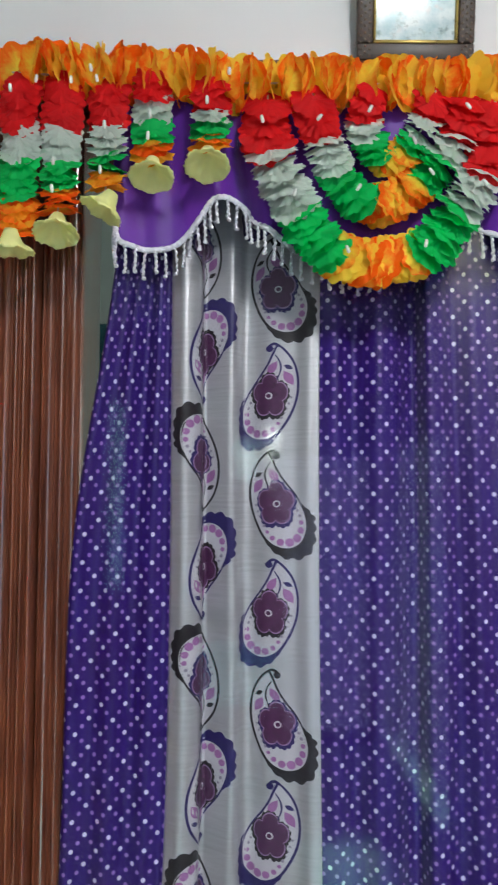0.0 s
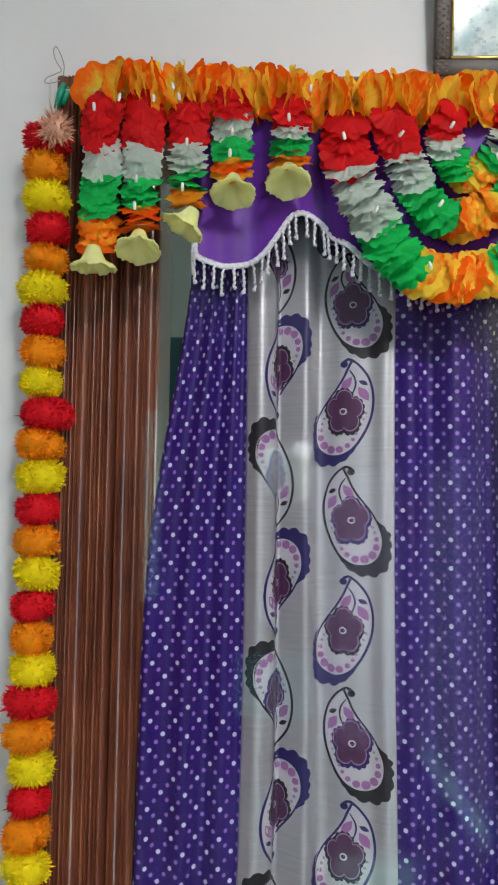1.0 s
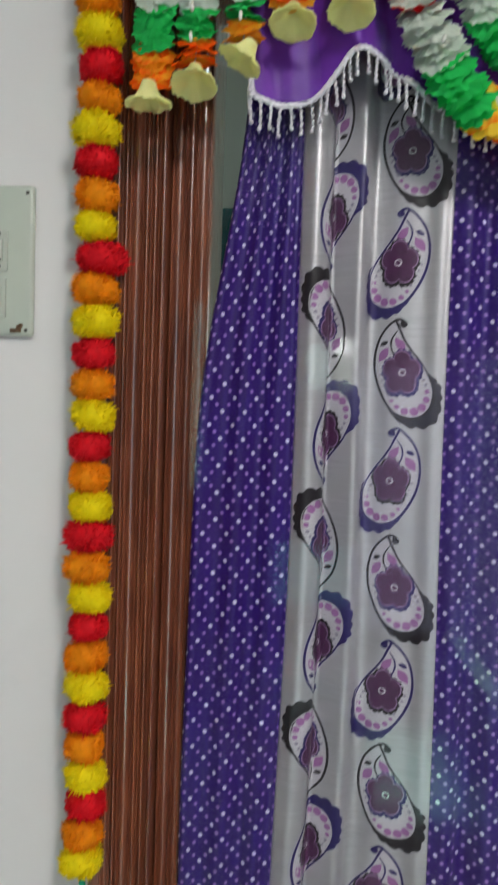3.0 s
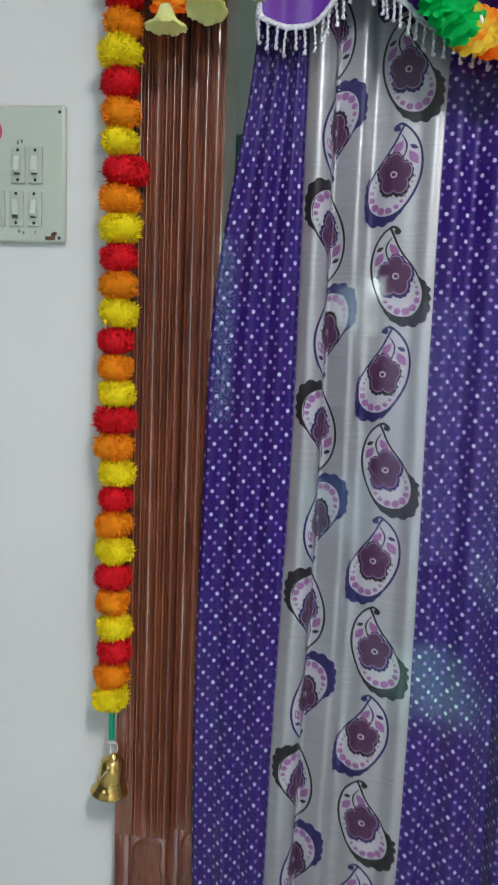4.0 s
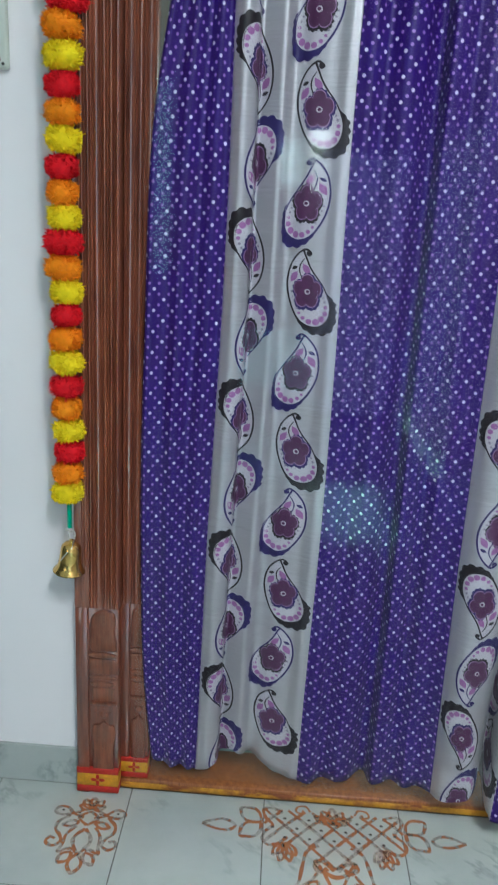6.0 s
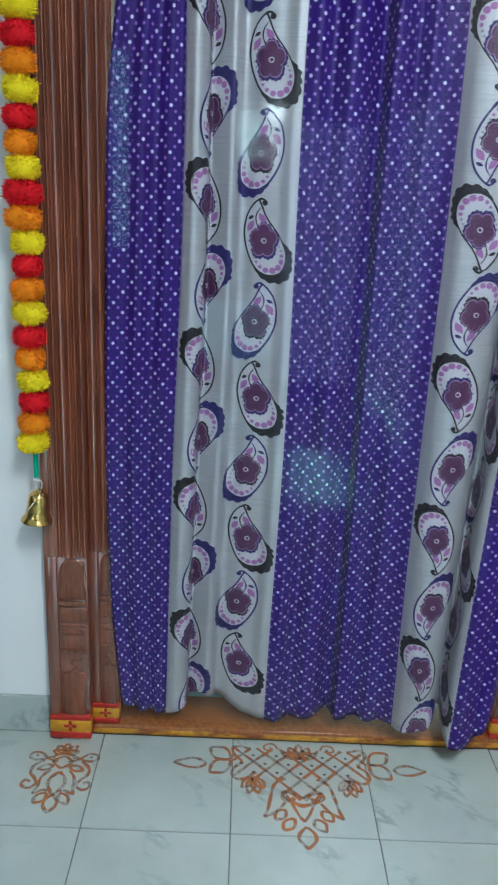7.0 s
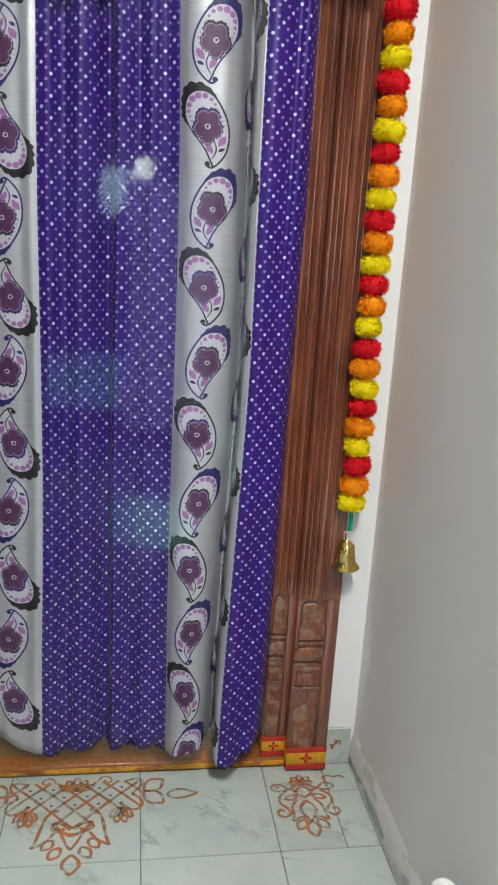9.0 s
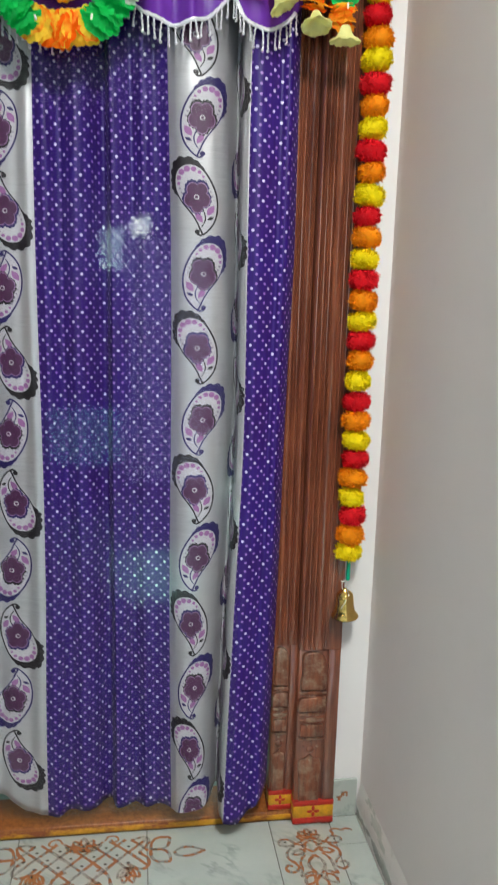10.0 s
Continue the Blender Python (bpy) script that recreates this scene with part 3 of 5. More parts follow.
def lay_tiles():
    gap = 0.0022
    xs = [XL] + [T * k for k in range(-7, 3)] + [XR]
    ys = [YB] + [T * k for k in range(-13, 1)] + [0.2965]
    rnd = random.Random(4)
    for i, (x0, x1) in enumerate(zip(xs, xs[1:])):
        for y0, y1 in zip(ys, ys[1:]):
            cuts = [(x0, x1, y0, y1)]
            if x1 == XR and y1 == 0.2965:
                cuts = [(x0, 0.800, y0, y1), (0.800, x1, y0, 0.190), (0.800, x1, 0.190, y1)]
            for a0, a1, b0, b1 in cuts:
                me = tile_mesh(a1 - a0 - gap, b1 - b0 - gap)
                share("tile", me, floor, finv @ pose((a0 + a1) / 2, (b0 + b1) / 2, rnd.uniform(-0.0004, 0.0), rnd.uniform(-0.06, 0.06), rnd.uniform(-0.06, 0.06), 0))


def smeared_skirting():
    """Marble skirting smeared with wall paint and grime."""
    a = Nodes("paint_smeared_skirting")
    c = a.n("ShaderNodeNewGeometry").outputs["Position"]
    smear = a.noise(c, 7, 5, 0.65, (1.0, 0.6, 2.2))
    vein = a.noise(c, 16, 4, 0.6, (1.0, 1.0, 0.7))
    grime = a.noise(c, 26, 4, 0.7)
    col = a.mix(a.ramp(vein, 0.5, 0.62), (0.58, 0.61, 0.56), (0.42, 0.45, 0.41))
    col = a.mix(a.ramp(smear, 0.34, 0.50), col, (0.70, 0.64, 0.62))
    col = a.mix(a.ramp(grime, 0.58, 0.78, 0, 0.40), col, (0.30, 0.24, 0.19))
    a.bump(a.math("ADD", smear, grime), 0.3, 0.0015)
    return a.set(base=col, rough=a.ramp(smear, 0.4, 0.65, 0.22, 0.55), spec=0.4)


DULL = smeared_skirting()


def skirting():
    s1 = base_at("baseboard", -0.9, 0.295, 0)
    tagged(s1, "pale marble-look skirting tiles along the wall foot", "skirting", kind="structure")
    x = OUT_L - 0.001
    while x > XL:
        x0 = max(XL, x - 0.305)
        ob = part("skirting_tile", cube(x0 + 0.001, x - 0.001, 0.2925, 0.3005, 0.001, 0.104, 0.0015, 1), TILE, s1, "", False)
        ob.matrix_basis = Matrix.Translation((0.9, -0.295, 0))
        x = x0
    s2 = base_at("baseboard", 0.86, 0.1, 0)
    tagged(s2, "grubby marble-look skirting tiles below the side wall", "skirting", kind="structure")
    ob = part("skirting_tile", cube(OUT_R + 0.0015, XR - 0.0105, 0.2925, 0.3005, 0.001, 0.110, 0.0015, 1), TILE, s2, "", False)
    ob.matrix_basis = Matrix.Translation((-0.86, -0.1, 0))
    bm = bmesh.new()
    prof = [(XR + 0.0005, 0.0), (XR - 0.0090, 0.0), (XR - 0.0086, 0.045), (XR - 0.0074, 0.064), (XR - 0.0052, 0.080), (XR - 0.0022, 0.092), (XR + 0.0005, 0.102)]
    rings = [[bm.verts.new((x, y, z + 0.001)) for x, z in prof] for y in (0.2915, YB + 0.001)]
    for i in range(len(prof) - 1):
        bm.faces.new((rings[0][i], rings[0][i + 1], rings[1][i + 1], rings[1][i]))
    bmesh.ops.recalc_face_normals(bm, faces=bm.faces)
    ob = part("painted_skirting", bm, DULL, s2, "skirting smoothed over with wall paint")
    ob.matrix_basis = Matrix.Translation((-0.86, -0.1, 0))


skirting()

# ---- the curtain ----
# plan of the folds at chest height: x and y along the cloth; the colour changes at the marked x
FOLDS = [(-0.308, 0.298), (-0.296, 0.290), (-0.268, 0.306), (-0.238, 0.292), (-0.210, 0.314), (-0.182, 0.298), (-0.160, 0.312), (-0.146, 0.300),
         (-0.130, 0.290), (-0.114, 0.296), (-0.106, 0.306), (-0.1035, 0.318), (-0.1030, 0.330), (-0.098, 0.337), (-0.088, 0.332), (-0.072, 0.322), (-0.056, 0.314), (-0.045, 0.322), (-0.036, 0.340), (-0.022, 0.340),
         (-0.002, 0.326), (0.024, 0.318), (0.046, 0.314), (0.066, 0.303), (0.083, 0.304),
         (0.108, 0.292), (0.135, 0.318), (0.165, 0.288), (0.193, 0.304), (0.215, 0.330), (0.230, 0.334), (0.241, 0.296), (0.262, 0.298), (0.287, 0.322),
         (0.312, 0.294), (0.340, 0.306), (0.368, 0.288),
         (0.386, 0.268), (0.410, 0.258), (0.440, 0.258), (0.470, 0.264), (0.494, 0.284), (0.510, 0.314), (0.5225, 0.344), (0.5295, 0.346), (0.5300, 0.320), (0.5275, 0.288), (0.5290, 0.266), (0.534, 0.257), (0.541, 0.252),
         (0.560, 0.246), (0.585, 0.256), (0.604, 0.268), (0.620, 0.260), (0.636, 0.278), (0.650, 0.305)]
FOLDS = [(x, y if -0.15 < x < 0.083 or 0.20 < x < 0.245 or x > 0.36 else 0.304 + (y - 0.304) * 0.75) for x, y in FOLDS]
NU = 560
PLAN = spline(FOLDS, NU)
ARC = np.concatenate([[0], np.cumsum(np.hypot(*(PLAN[1:] - PLAN[:-1]).T))])
KEYX = [-0.308, -0.152, 0.083, 0.368, 0.541, 0.650]
KEYZ = [0.03, 0.35, 0.65, 1.1, 1.5, 1.9, 2.15]
# where those six lines of the cloth stand at each height
TAB = np.array([[-0.270, -0.302, -0.308, -0.303, -0.295, -0.239, -0.220], [-0.173, -0.167, -0.162, -0.155, -0.152, -0.149, -0.147], [0.075, 0.075, 0.077, 0.078, 0.076, 0.074, 0.074],
                [0.379, 0.376, 0.375, 0.373, 0.368, 0.361, 0.358], [0.510, 0.517, 0.525, 0.540, 0.540, 0.537, 0.536], [0.622, 0.630, 0.638, 0.648, 0.656, 0.654, 0.652]])



def smooth_lerp(z, zs, vs):
    z = np.clip(z, zs[0], zs[-1])
    i = np.clip(np.searchsorted(zs, z) - 1, 0, len(zs) - 2)
    zs, vs = np.array(zs), np.array(vs)
    f = (z - zs[i]) / (zs[i + 1] - zs[i])
    m = np.gradient(vs, zs)
    h = zs[i + 1] - zs[i]
    return (2 * f ** 3 - 3 * f ** 2 + 1) * vs[i] + (f ** 3 - 2 * f ** 2 + f) * h * m[i] + (-2 * f ** 3 + 3 * f ** 2) * vs[i + 1] + (f ** 3 - f ** 2) * h * m[i + 1]


def cloth(u, z):
    """The place of the cloth at u metres along it and height z (arrays)."""
    u, z = np.broadcast_arrays(np.asarray(u, float), np.asarray(z, float))
    px, py = np.interp(u, ARC, PLAN[:, 0]), np.interp(u, ARC, PLAN[:, 1])
    cols = np.stack([smooth_lerp(z, KEYZ, t) for t in TAB])
    x = np.zeros_like(px)
    kx = np.array(KEYX)
    i = np.clip(np.searchsorted(kx, px) - 1, 0, 4)
    f = (px - kx[i]) / (kx[i + 1] - kx[i])
    take = lambda j: np.take_along_axis(cols, j[None], 0)[0]
    x = take(i) * (1 - f) + take(i + 1) * f
    low = np.clip((1.25 - z) / 1.25, 0, 1)
    right = np.clip((px - 0.15) / 0.3, 0, 1)
    right = right * right * (3 - 2 * right)
    y = py - 0.030 * low * right - 0.006 * low
    # slow sway and fine puckers
    y = y + 0.0035 * np.sin(9 * u + 2.1 * z) * np.sin(3.3 * z + 1.0) + 0.0014 * np.sin(31 * u + 2.0 * np.sin(2.3 * z)) + 0.0006 * np.sin(57 * u + 4 * z) + 0.006 * np.clip((z - 1.45) / 0.3, 0, 1) * right
    x = x + 0.0022 * np.sin(4.7 * z + 9 * u)
    return np.stack([x, y, z], -1)


def cloth_normal(u, z):
    e = 0.002
    a = cloth(u + e, z) - cloth(u - e, z)
    b = cloth(u, z + e) - cloth(u, z - e)
    n = np.cross(a, b)
    return n / np.linalg.norm(n, axis=-1, keepdims=True)


def u_of(x):
    return float(np.interp(x, PLAN[:, 0], ARC))


U1, U2, U3, U4 = u_of(-0.152), u_of(0.083), u_of(0.368), u_of(0.541)
UEND = float(ARC[-1])


def hem(u):
    """Height of the lower edge along the cloth."""
    keys = [(0, 0.100), (u_of(-0.285), 0.082), (u_of(-0.2), 0.068), (U1, 0.066), (u_of(-0.11), 0.085), (u_of(-0.07), 0.118), (u_of(-0.03), 0.105), (u_of(0.03), 0.072), (U2, 0.060), (u_of(0.16), 0.076), (u_of(0.23), 0.080),
            (u_of(0.3), 0.082), (U3, 0.084), (u_of(0.42), 0.092), (u_of(0.47), 0.104), (u_of(0.510), 0.118), (u_of(0.529), 0.116), (u_of(0.534), 0.080), (U4, 0.064), (u_of(0.575), 0.060), (u_of(0.61), 0.092), (UEND, 0.13)]
    return float(np.interp(u, [k[0] for k in keys], [k[1] for k in keys])) + 0.002 * math.sin(70 * u)


curtain = base_at("curtain", 0.18, 0.31, 0.05)
tagged(curtain, "purple dotted curtain with grey paisley stripes hanging in a doorway", "curtain")
cinv = Matrix.Translation((-0.18, -0.31, -0.05))


def panel(name, u0, u1, mat, label, thick=0.0012):
    n = max(12, int((u1 - u0) / 0.0032))
    us = np.linspace(u0, u1, n)
    rows = 96
    bm = bmesh.new()
    layer = bm.loops.layers.uv.new("UVMap")
    f = np.linspace(0, 1, rows)
    h = np.array([hem(u) for u in us])
    Z = h[None, :] + (2.14 - h[None, :]) * f[:, None]
    Ug = np.broadcast_to(us[None, :], Z.shape)
    P, N = cloth(Ug, Z), cloth_normal(Ug, Z)
    grid = [[[bm.verts.new(P[r, c] + N[r, c] * s) for c in range(n)] for r in range(rows)] for s in (0.0, -thick)]
    for k, side in enumerate(grid):
        for r in range(rows - 1):
            for c in range(n - 1):
                q = [(r, c), (r, c + 1), (r + 1, c + 1), (r + 1, c)]
                if k:
                    q.reverse()
                fa = bm.faces.new([side[i][j] for i, j in q])
                for lp, (i, j) in zip(fa.loops, q):
                    lp[layer].uv = (us[j], Z[i, j])
    for c in range(n - 1):
        fa = bm.faces.new((grid[0][0][c + 1], grid[0][0][c], grid[1][0][c], grid[1][0][c + 1]))
        for lp in fa.loops:
            lp[layer].uv = (us[c], Z[0, c])
    for c in (0, n - 1):
        for r in range(rows - 1):
            q = (grid[0][r][c], grid[0][r + 1][c], grid[1][r + 1][c], grid[1][r][c])
            fa = bm.faces.new(q if c == 0 else q[::-1])
            for lp in fa.loops:
                lp[layer].uv = (us[c], Z[r, c])
    bmesh.ops.recalc_face_normals(bm, faces=bm.faces)
    ob = part(name, bm, mat, curtain, label)
    ob.matrix_basis = cinv


for u0, u1, m, lab in ((0, U1, DOTS, "purple satin stripe with white dots"), (U1, U2, GREY, "silver-grey satin stripe with printed paisleys"), (U2, U3, DOTS, "purple satin stripe with white dots"),
                       (U3, U4, GREY, "silver-grey satin stripe with printed paisleys"), (U4, UEND, DOTS, "purple satin stripe with white dots")):
    panel("stripe", u0, u1, m, lab)


class Motif:
    """Flat printed shapes in the cloth's own plane, laid on its folds."""

    def __init__(self):
        self.v, self.f, self.m = [], [], []

    def ring_fill(self, centre, outline, layer, mat, rings=3):
        """A shape that its centre can see all round."""
        base = len(self.v)
        n = len(outline)
        self.v.append((*centre, layer))
        for k in range(1, rings + 1):
            for p in outline:
                self.v.append((centre[0] + (p[0] - centre[0]) * k / rings, centre[1] + (p[1] - centre[1]) * k / rings, layer))
        for i in range(n):
            j = (i + 1) % n
            self.f.append((base, base + 1 + i, base + 1 + j))
            self.m.append(mat)
            for k in range(rings - 1):
                a = base + 1 + k * n
                self.f.append((a + i, a + n + i, a + n + j, a + j))
                self.m.append(mat)

    def stroke(self, pts, width, layer, mat, close=False):
        pts = np.array(pts, float)
        n = len(pts)
        d = np.roll(pts, -1, 0) - np.roll(pts, 1, 0)
        if not close:
            d[0], d[-1] = pts[1] - pts[0], pts[-1] - pts[-2]
        nn = np.stack([-d[:, 1], d[:, 0]], 1)
        nn /= np.linalg.norm(nn, axis=1, keepdims=True) + 1e-9
        w = np.asarray(width, float) * np.ones(n)
        base = len(self.v)
        for p, q, ww in zip(pts, nn, w):
            self.v.append((*(p + q * ww / 2), layer))
            self.v.append((*(p - q * ww / 2), layer))
        for i in range(n if close else n - 1):
            j = (i + 1) % n
            self.f.append((base + 2 * i, base + 2 * i + 1, base + 2 * j + 1, base + 2 * j))
            self.m.append(mat)

    def band(self, a, b, layer, mat, steps=4):
        base, n = len(self.v), len(a)
        for k in range(steps + 1):
            for p, q in zip(a, b):
                self.v.append((p[0] + (q[0] - p[0]) * k / steps, p[1] + (q[1] - p[1]) * k / steps, layer))
        for k in range(steps):
            for i in range(n - 1):
                o = base + k * n + i
                self.f.append((o, o + n, o + n + 1, o + 1))
                self.m.append(mat)

    def disc(self, c, r, layer, mat, n=12, rx=1.0):
        self.ring_fill(c, [(c[0] + rx * r * math.cos(2 * math.pi * k / n), c[1] + r * math.sin(2 * math.pi * k / n)) for k in range(n)], layer, mat, 1)

    def leaf(self, a, b, w, layer, mat):
        a, b = np.array(a), np.array(b)
        d = b - a
        q = np.array((-d[1], d[0])) / np.linalg.norm(d)
        up = [a + d * f + q * w * math.sin(math.pi * f) for f in np.linspace(0, 1, 8)]
        dn = [a + d * f - q * w * math.sin(math.pi * f) for f in np.linspace(1, 0, 8)][1:-1]
        self.ring_fill(tuple(a + d * 0.5), [tuple(p) for p in up + dn], layer, mat, 1)


# a paisley about 15 cm tall; x and y in metres from the heart of its flower
DROP = [(-0.010, 0.0765), (-0.019, 0.070), (-0.033, 0.050), (-0.0395, 0.023), (-0.0375, -0.004), (-0.029, -0.028), (-0.0165, -0.050), (-0.005, -0.061), (0.010, -0.0665), (0.026, -0.064), (0.038, -0.054),
        (0.0435, -0.039), (0.0435, -0.022), (0.038, -0.006), (0.0275, 0.013), (0.0125, 0.032), (0.0020, 0.049), (-0.0035, 0.062)]


def paisley():
    g = Motif()
    out = spline(DROP + DROP[:1], 72)[:-1]
    heart = np.array((0.004, -0.012))
    # scalloped crest round the lower side
    inner, crest = [], []
    for k in range(64):
        f = k / 63
        a = math.radians(-118 + 138 * f)
        ray_dir = np.array((math.cos(a), math.sin(a)))
        # reach of the body in this direction
        rel = out - heart
        ang = np.arctan2(rel[:, 1], rel[:, 0])
        order = np.argsort(ang)
        reach = float(np.interp(a, ang[order], np.hypot(rel[order, 0], rel[order, 1])))
        lobes = abs(math.sin(f * math.pi * 9.5))
        env = min(1.0, 4.0 * f + 0.12, 4.5 * (1 - f) + 0.12)
        corner = math.exp(-((f - 0.44) / 0.17) ** 2)
        crest.append(tuple(heart + ray_dir * (reach + env * (0.0080 + 0.0046 * lobes + 0.0085 * corner))))
        inner.append(tuple(heart + ray_dir * (reach - 0.004)))
    halo = [tuple(heart + (np.array(p) - heart) * (1 + 0.0014 / np.linalg.norm(np.array(p) - heart))) for p in crest]
    g.band(inner, halo, 0.0000, 0)
    g.stroke(out, 0.0062, 0.0001, 0, True)
    g.band(inner, crest, 0.0007, 1)
    g.ring_fill((0.0, -0.010), [tuple(p) for p in out], 0.0010, 0, 9)
    g.stroke(out, [0.0031 + 0.0007 * math.sin(k / 10) for k in range(len(out))], 0.0015, 1, True)
    # curled tip
    g.disc((0.0005, 0.0712), 0.0052, 0.0013, 1)
    g.stroke(spline([(-0.013, 0.0750), (-0.006, 0.0785), (0.001, 0.0755)], 10), 0.0040, 0.0012, 1)

    def petals(r, depth, n, lobes, ph, sy=1.18):
        o = []
        for k in range(n):
            a = 2 * math.pi * k / n
            rr = r * (1 - depth * (1 - abs(math.cos(lobes * (a - ph) / 2)) ** 0.7))
            o.append((rr * math.cos(a), rr * sy * math.sin(a)))
        return o
    up = math.pi / 2
    frill = [1 + 0.075 * abs(math.sin(k * math.pi * 23 / 184)) for k in range(184)]
    rag = [(p[0] * f * 0.92 + 0.0008, p[1] * f - 0.0018) for f, p in zip(frill, petals(0.0300, 0.20, 184, 5, up))]
    g.ring_fill((0.0006, -0.001), rag, 0.0015, 5, 5)
    narrow = lambda o: [(p[0] * 0.92, p[1]) for p in o]
    g.ring_fill((0, 0), narrow(petals(0.0282, 0.26, 60, 5, up)), 0.0018, 3, 5)
    g.ring_fill((0, 0), narrow(petals(0.0266, 0.28, 60, 5, up)), 0.0021, 2, 5)
    g.disc((0.001, 0.0), 0.0052, 0.0025, 0, 14)
    g.disc((0.0014, 0.0), 0.0032, 0.0028, 2, 14)
    # beads along the inside of the belly, largest towards the crest
    for k in range(14):
        a = math.radians(-196 + 202 * k / 13)
        rel = out - heart
        ang = np.arctan2(rel[:, 1], rel[:, 0])
        order = np.argsort(ang)
        reach = float(np.interp((a + math.pi) % (2 * math.pi) - math.pi, ang[order], np.hypot(rel[order, 0], rel[order, 1])))
        r = 0.0019 + 0.0045 * math.exp(-((k - 8.4) / 2.6) ** 2)
        p = heart + np.array((math.cos(a), math.sin(a))) * (reach - 0.0094)
        g.disc(tuple(p), r, 0.0014, 4 if r > 0.0026 else 6)
    # stalk and leaves in the tail
    g.stroke(spline([(-0.007, 0.062), (-0.014, 0.050), (-0.015, 0.038), (-0.010, 0.024)], 12), [0.0014 + 0.0012 * math.sin(math.pi * k / 11) for k in range(12)], 0.0023, 1)
    g.leaf((-0.019, 0.046), (-0.032, 0.040), 0.0034, 0.0014, 1)
    g.leaf((-0.019, 0.037), (-0.033, 0.016), 0.0065, 0.0014, 4)
    g.leaf((-0.010, 0.052), (0.004, 0.031), 0.0058, 0.0014, 4)
    return g


PAISLEY = paisley()
PV = np.array(PAISLEY.v)


def print_paisley(u, z, turn, mirror, ink):
    """One motif at u, z; turn 180 for tail down; mirror for the other hand."""
    x, y = PV[:, 0] * (-1.17 if mirror else 1.17), PV[:, 1] * 1.03
    if turn:
        x, y = -x, -y
    uu = u + x
    zz = np.maximum(z + y, np.array([hem(v) for v in uu]) + 0.0015)
    P = cloth(uu, zz) + cloth_normal(uu, zz) * (PV[:, 2:3] * 0.6 + 0.0004)
    me = bpy.data.meshes.new("paisley_print")
    faces = PAISLEY.f if not mirror else [f[::-1] for f in PAISLEY.f]
    me.from_pydata([tuple(p) for p in P], [], faces)
    for m in (PRINT_WHITE, ink, PRINT_PLUM, PRINT_EDGE, PRINT_MAUVE, PRINT_BLUE if ink is PRINT_BLACK else PRINT_BLACK, PRINT_GREY):
        me.materials.append(m)
    me.polygons.foreach_set("material_index", PAISLEY.m)
    me.polygons.foreach_set("use_smooth", [True] * len(PAISLEY.m))
    ob = new("paisley_print", me)
    ob.parent = curtain
    ob.matrix_basis = cinv
    ob["label"] = "paisley printed in black and plum" if ink is PRINT_BLACK else "paisley printed in navy and plum"


PITCH = 0.1657
for k in range(-1, 12):
    z = 1.869 - PITCH * k
    black = k % 2 == 0
    ink = PRINT_BLACK if black else PRINT_BLUE
    if 0.07 < z < 2.05:
        print_paisley(U2 - 0.070 + (0.0 if black else -0.011), z, False, not black, ink)
    zb = 1.606 + PITCH * (2 - k)
    if 0.09 < zb < 2.05:
        print_paisley(U1 + 0.072 + (0.0 if black else 0.012), zb, True, not black, ink)
    zc = 1.250 + 0.1640 * (4 - k)
    if 0.07 < zc < 2.05:
        print_paisley(U3 + 0.070 + (0.0 if black else 0.012), zc, True, not black, ink)
        if zc - 0.07 > 0.09:
            print_paisley(U4 - 0.066 + (0.0 if black else -0.012), zc - 0.070, False, not black, ink)

# ---- clear plastic sheet in front of the curtain ----
sheet = bmesh.new()
gx, gz = 40, 60
for s in (0, 0.0006):
    vs = [[sheet.verts.new((-0.300 + 0.832 * i / gx, 0.250 - 0.052 * (1 - j / gz) + s + 0.0004 * math.sin(2.2 * i / gx * 3 + 1.3 * j / gz * 4), 0.13 + 1.97 * j / gz)) for i in range(gx + 1)] for j in range(gz + 1)]
    for j in range(gz):
        for i in range(gx):
            q = (vs[j][i], vs[j][i + 1], vs[j + 1][i + 1], vs[j + 1][i])
            sheet.faces.new(q if s == 0 else q[::-1])
film_sheet = finish("plastic_sheet", sheet, FILM)
film_sheet.visible_shadow = False
tagged(film_sheet, "clear glossy plastic sheet hanging before the purple curtain", "plastic sheet")

# ---- purple valance with fringe ----
HEM = [(-0.231, 2.000), (-0.230, 1.945), (-0.225, 1.917), (-0.202, 1.908), (-0.178, 1.904), (-0.148, 1.909), (-0.124, 1.924), (-0.100, 1.953), (-0.084, 1.973), (-0.063, 1.979), (-0.043, 1.970), (-0.026, 1.947), (-0.006, 1.931), (0.023, 1.912), (0.050, 1.898), (0.080, 1.888),
       (0.120, 1.883), (0.162, 1.890), (0.200, 1.915), (0.235, 1.950), (0.262, 1.962), (0.287, 1.948), (0.338, 1.918), (0.384, 1.913), (0.442, 1.933), (0.478, 1.962), (0.492, 1.970), (0.502, 1.952), (0.515, 1.932), (0.543, 1.919), (0.573, 1.916), (0.609, 1.935), (0.640, 1.968)]
HEMS = spline(HEM, 300)
valance = base_at("valance", 0.2, 0.27, 2.1)
tagged(valance, "scalloped purple satin valance with a white tasselled fringe", "valance")
vinv = Matrix.Translation((-0.2, -0.27, -2.1))


def val_y(x, z):
    drop = 2.16 - z
    return 0.234 + 0.006 * drop / 0.25 + 0.0125 * math.sin(58 * x + 1.2 * math.sin(9 * z) + 2 * math.sin(17 * x)) * min(1, drop / 0.10) + 0.0015 * math.sin(131 * x + 4 * z) + 0.003 * math.sin(23 * x + 11 * z)


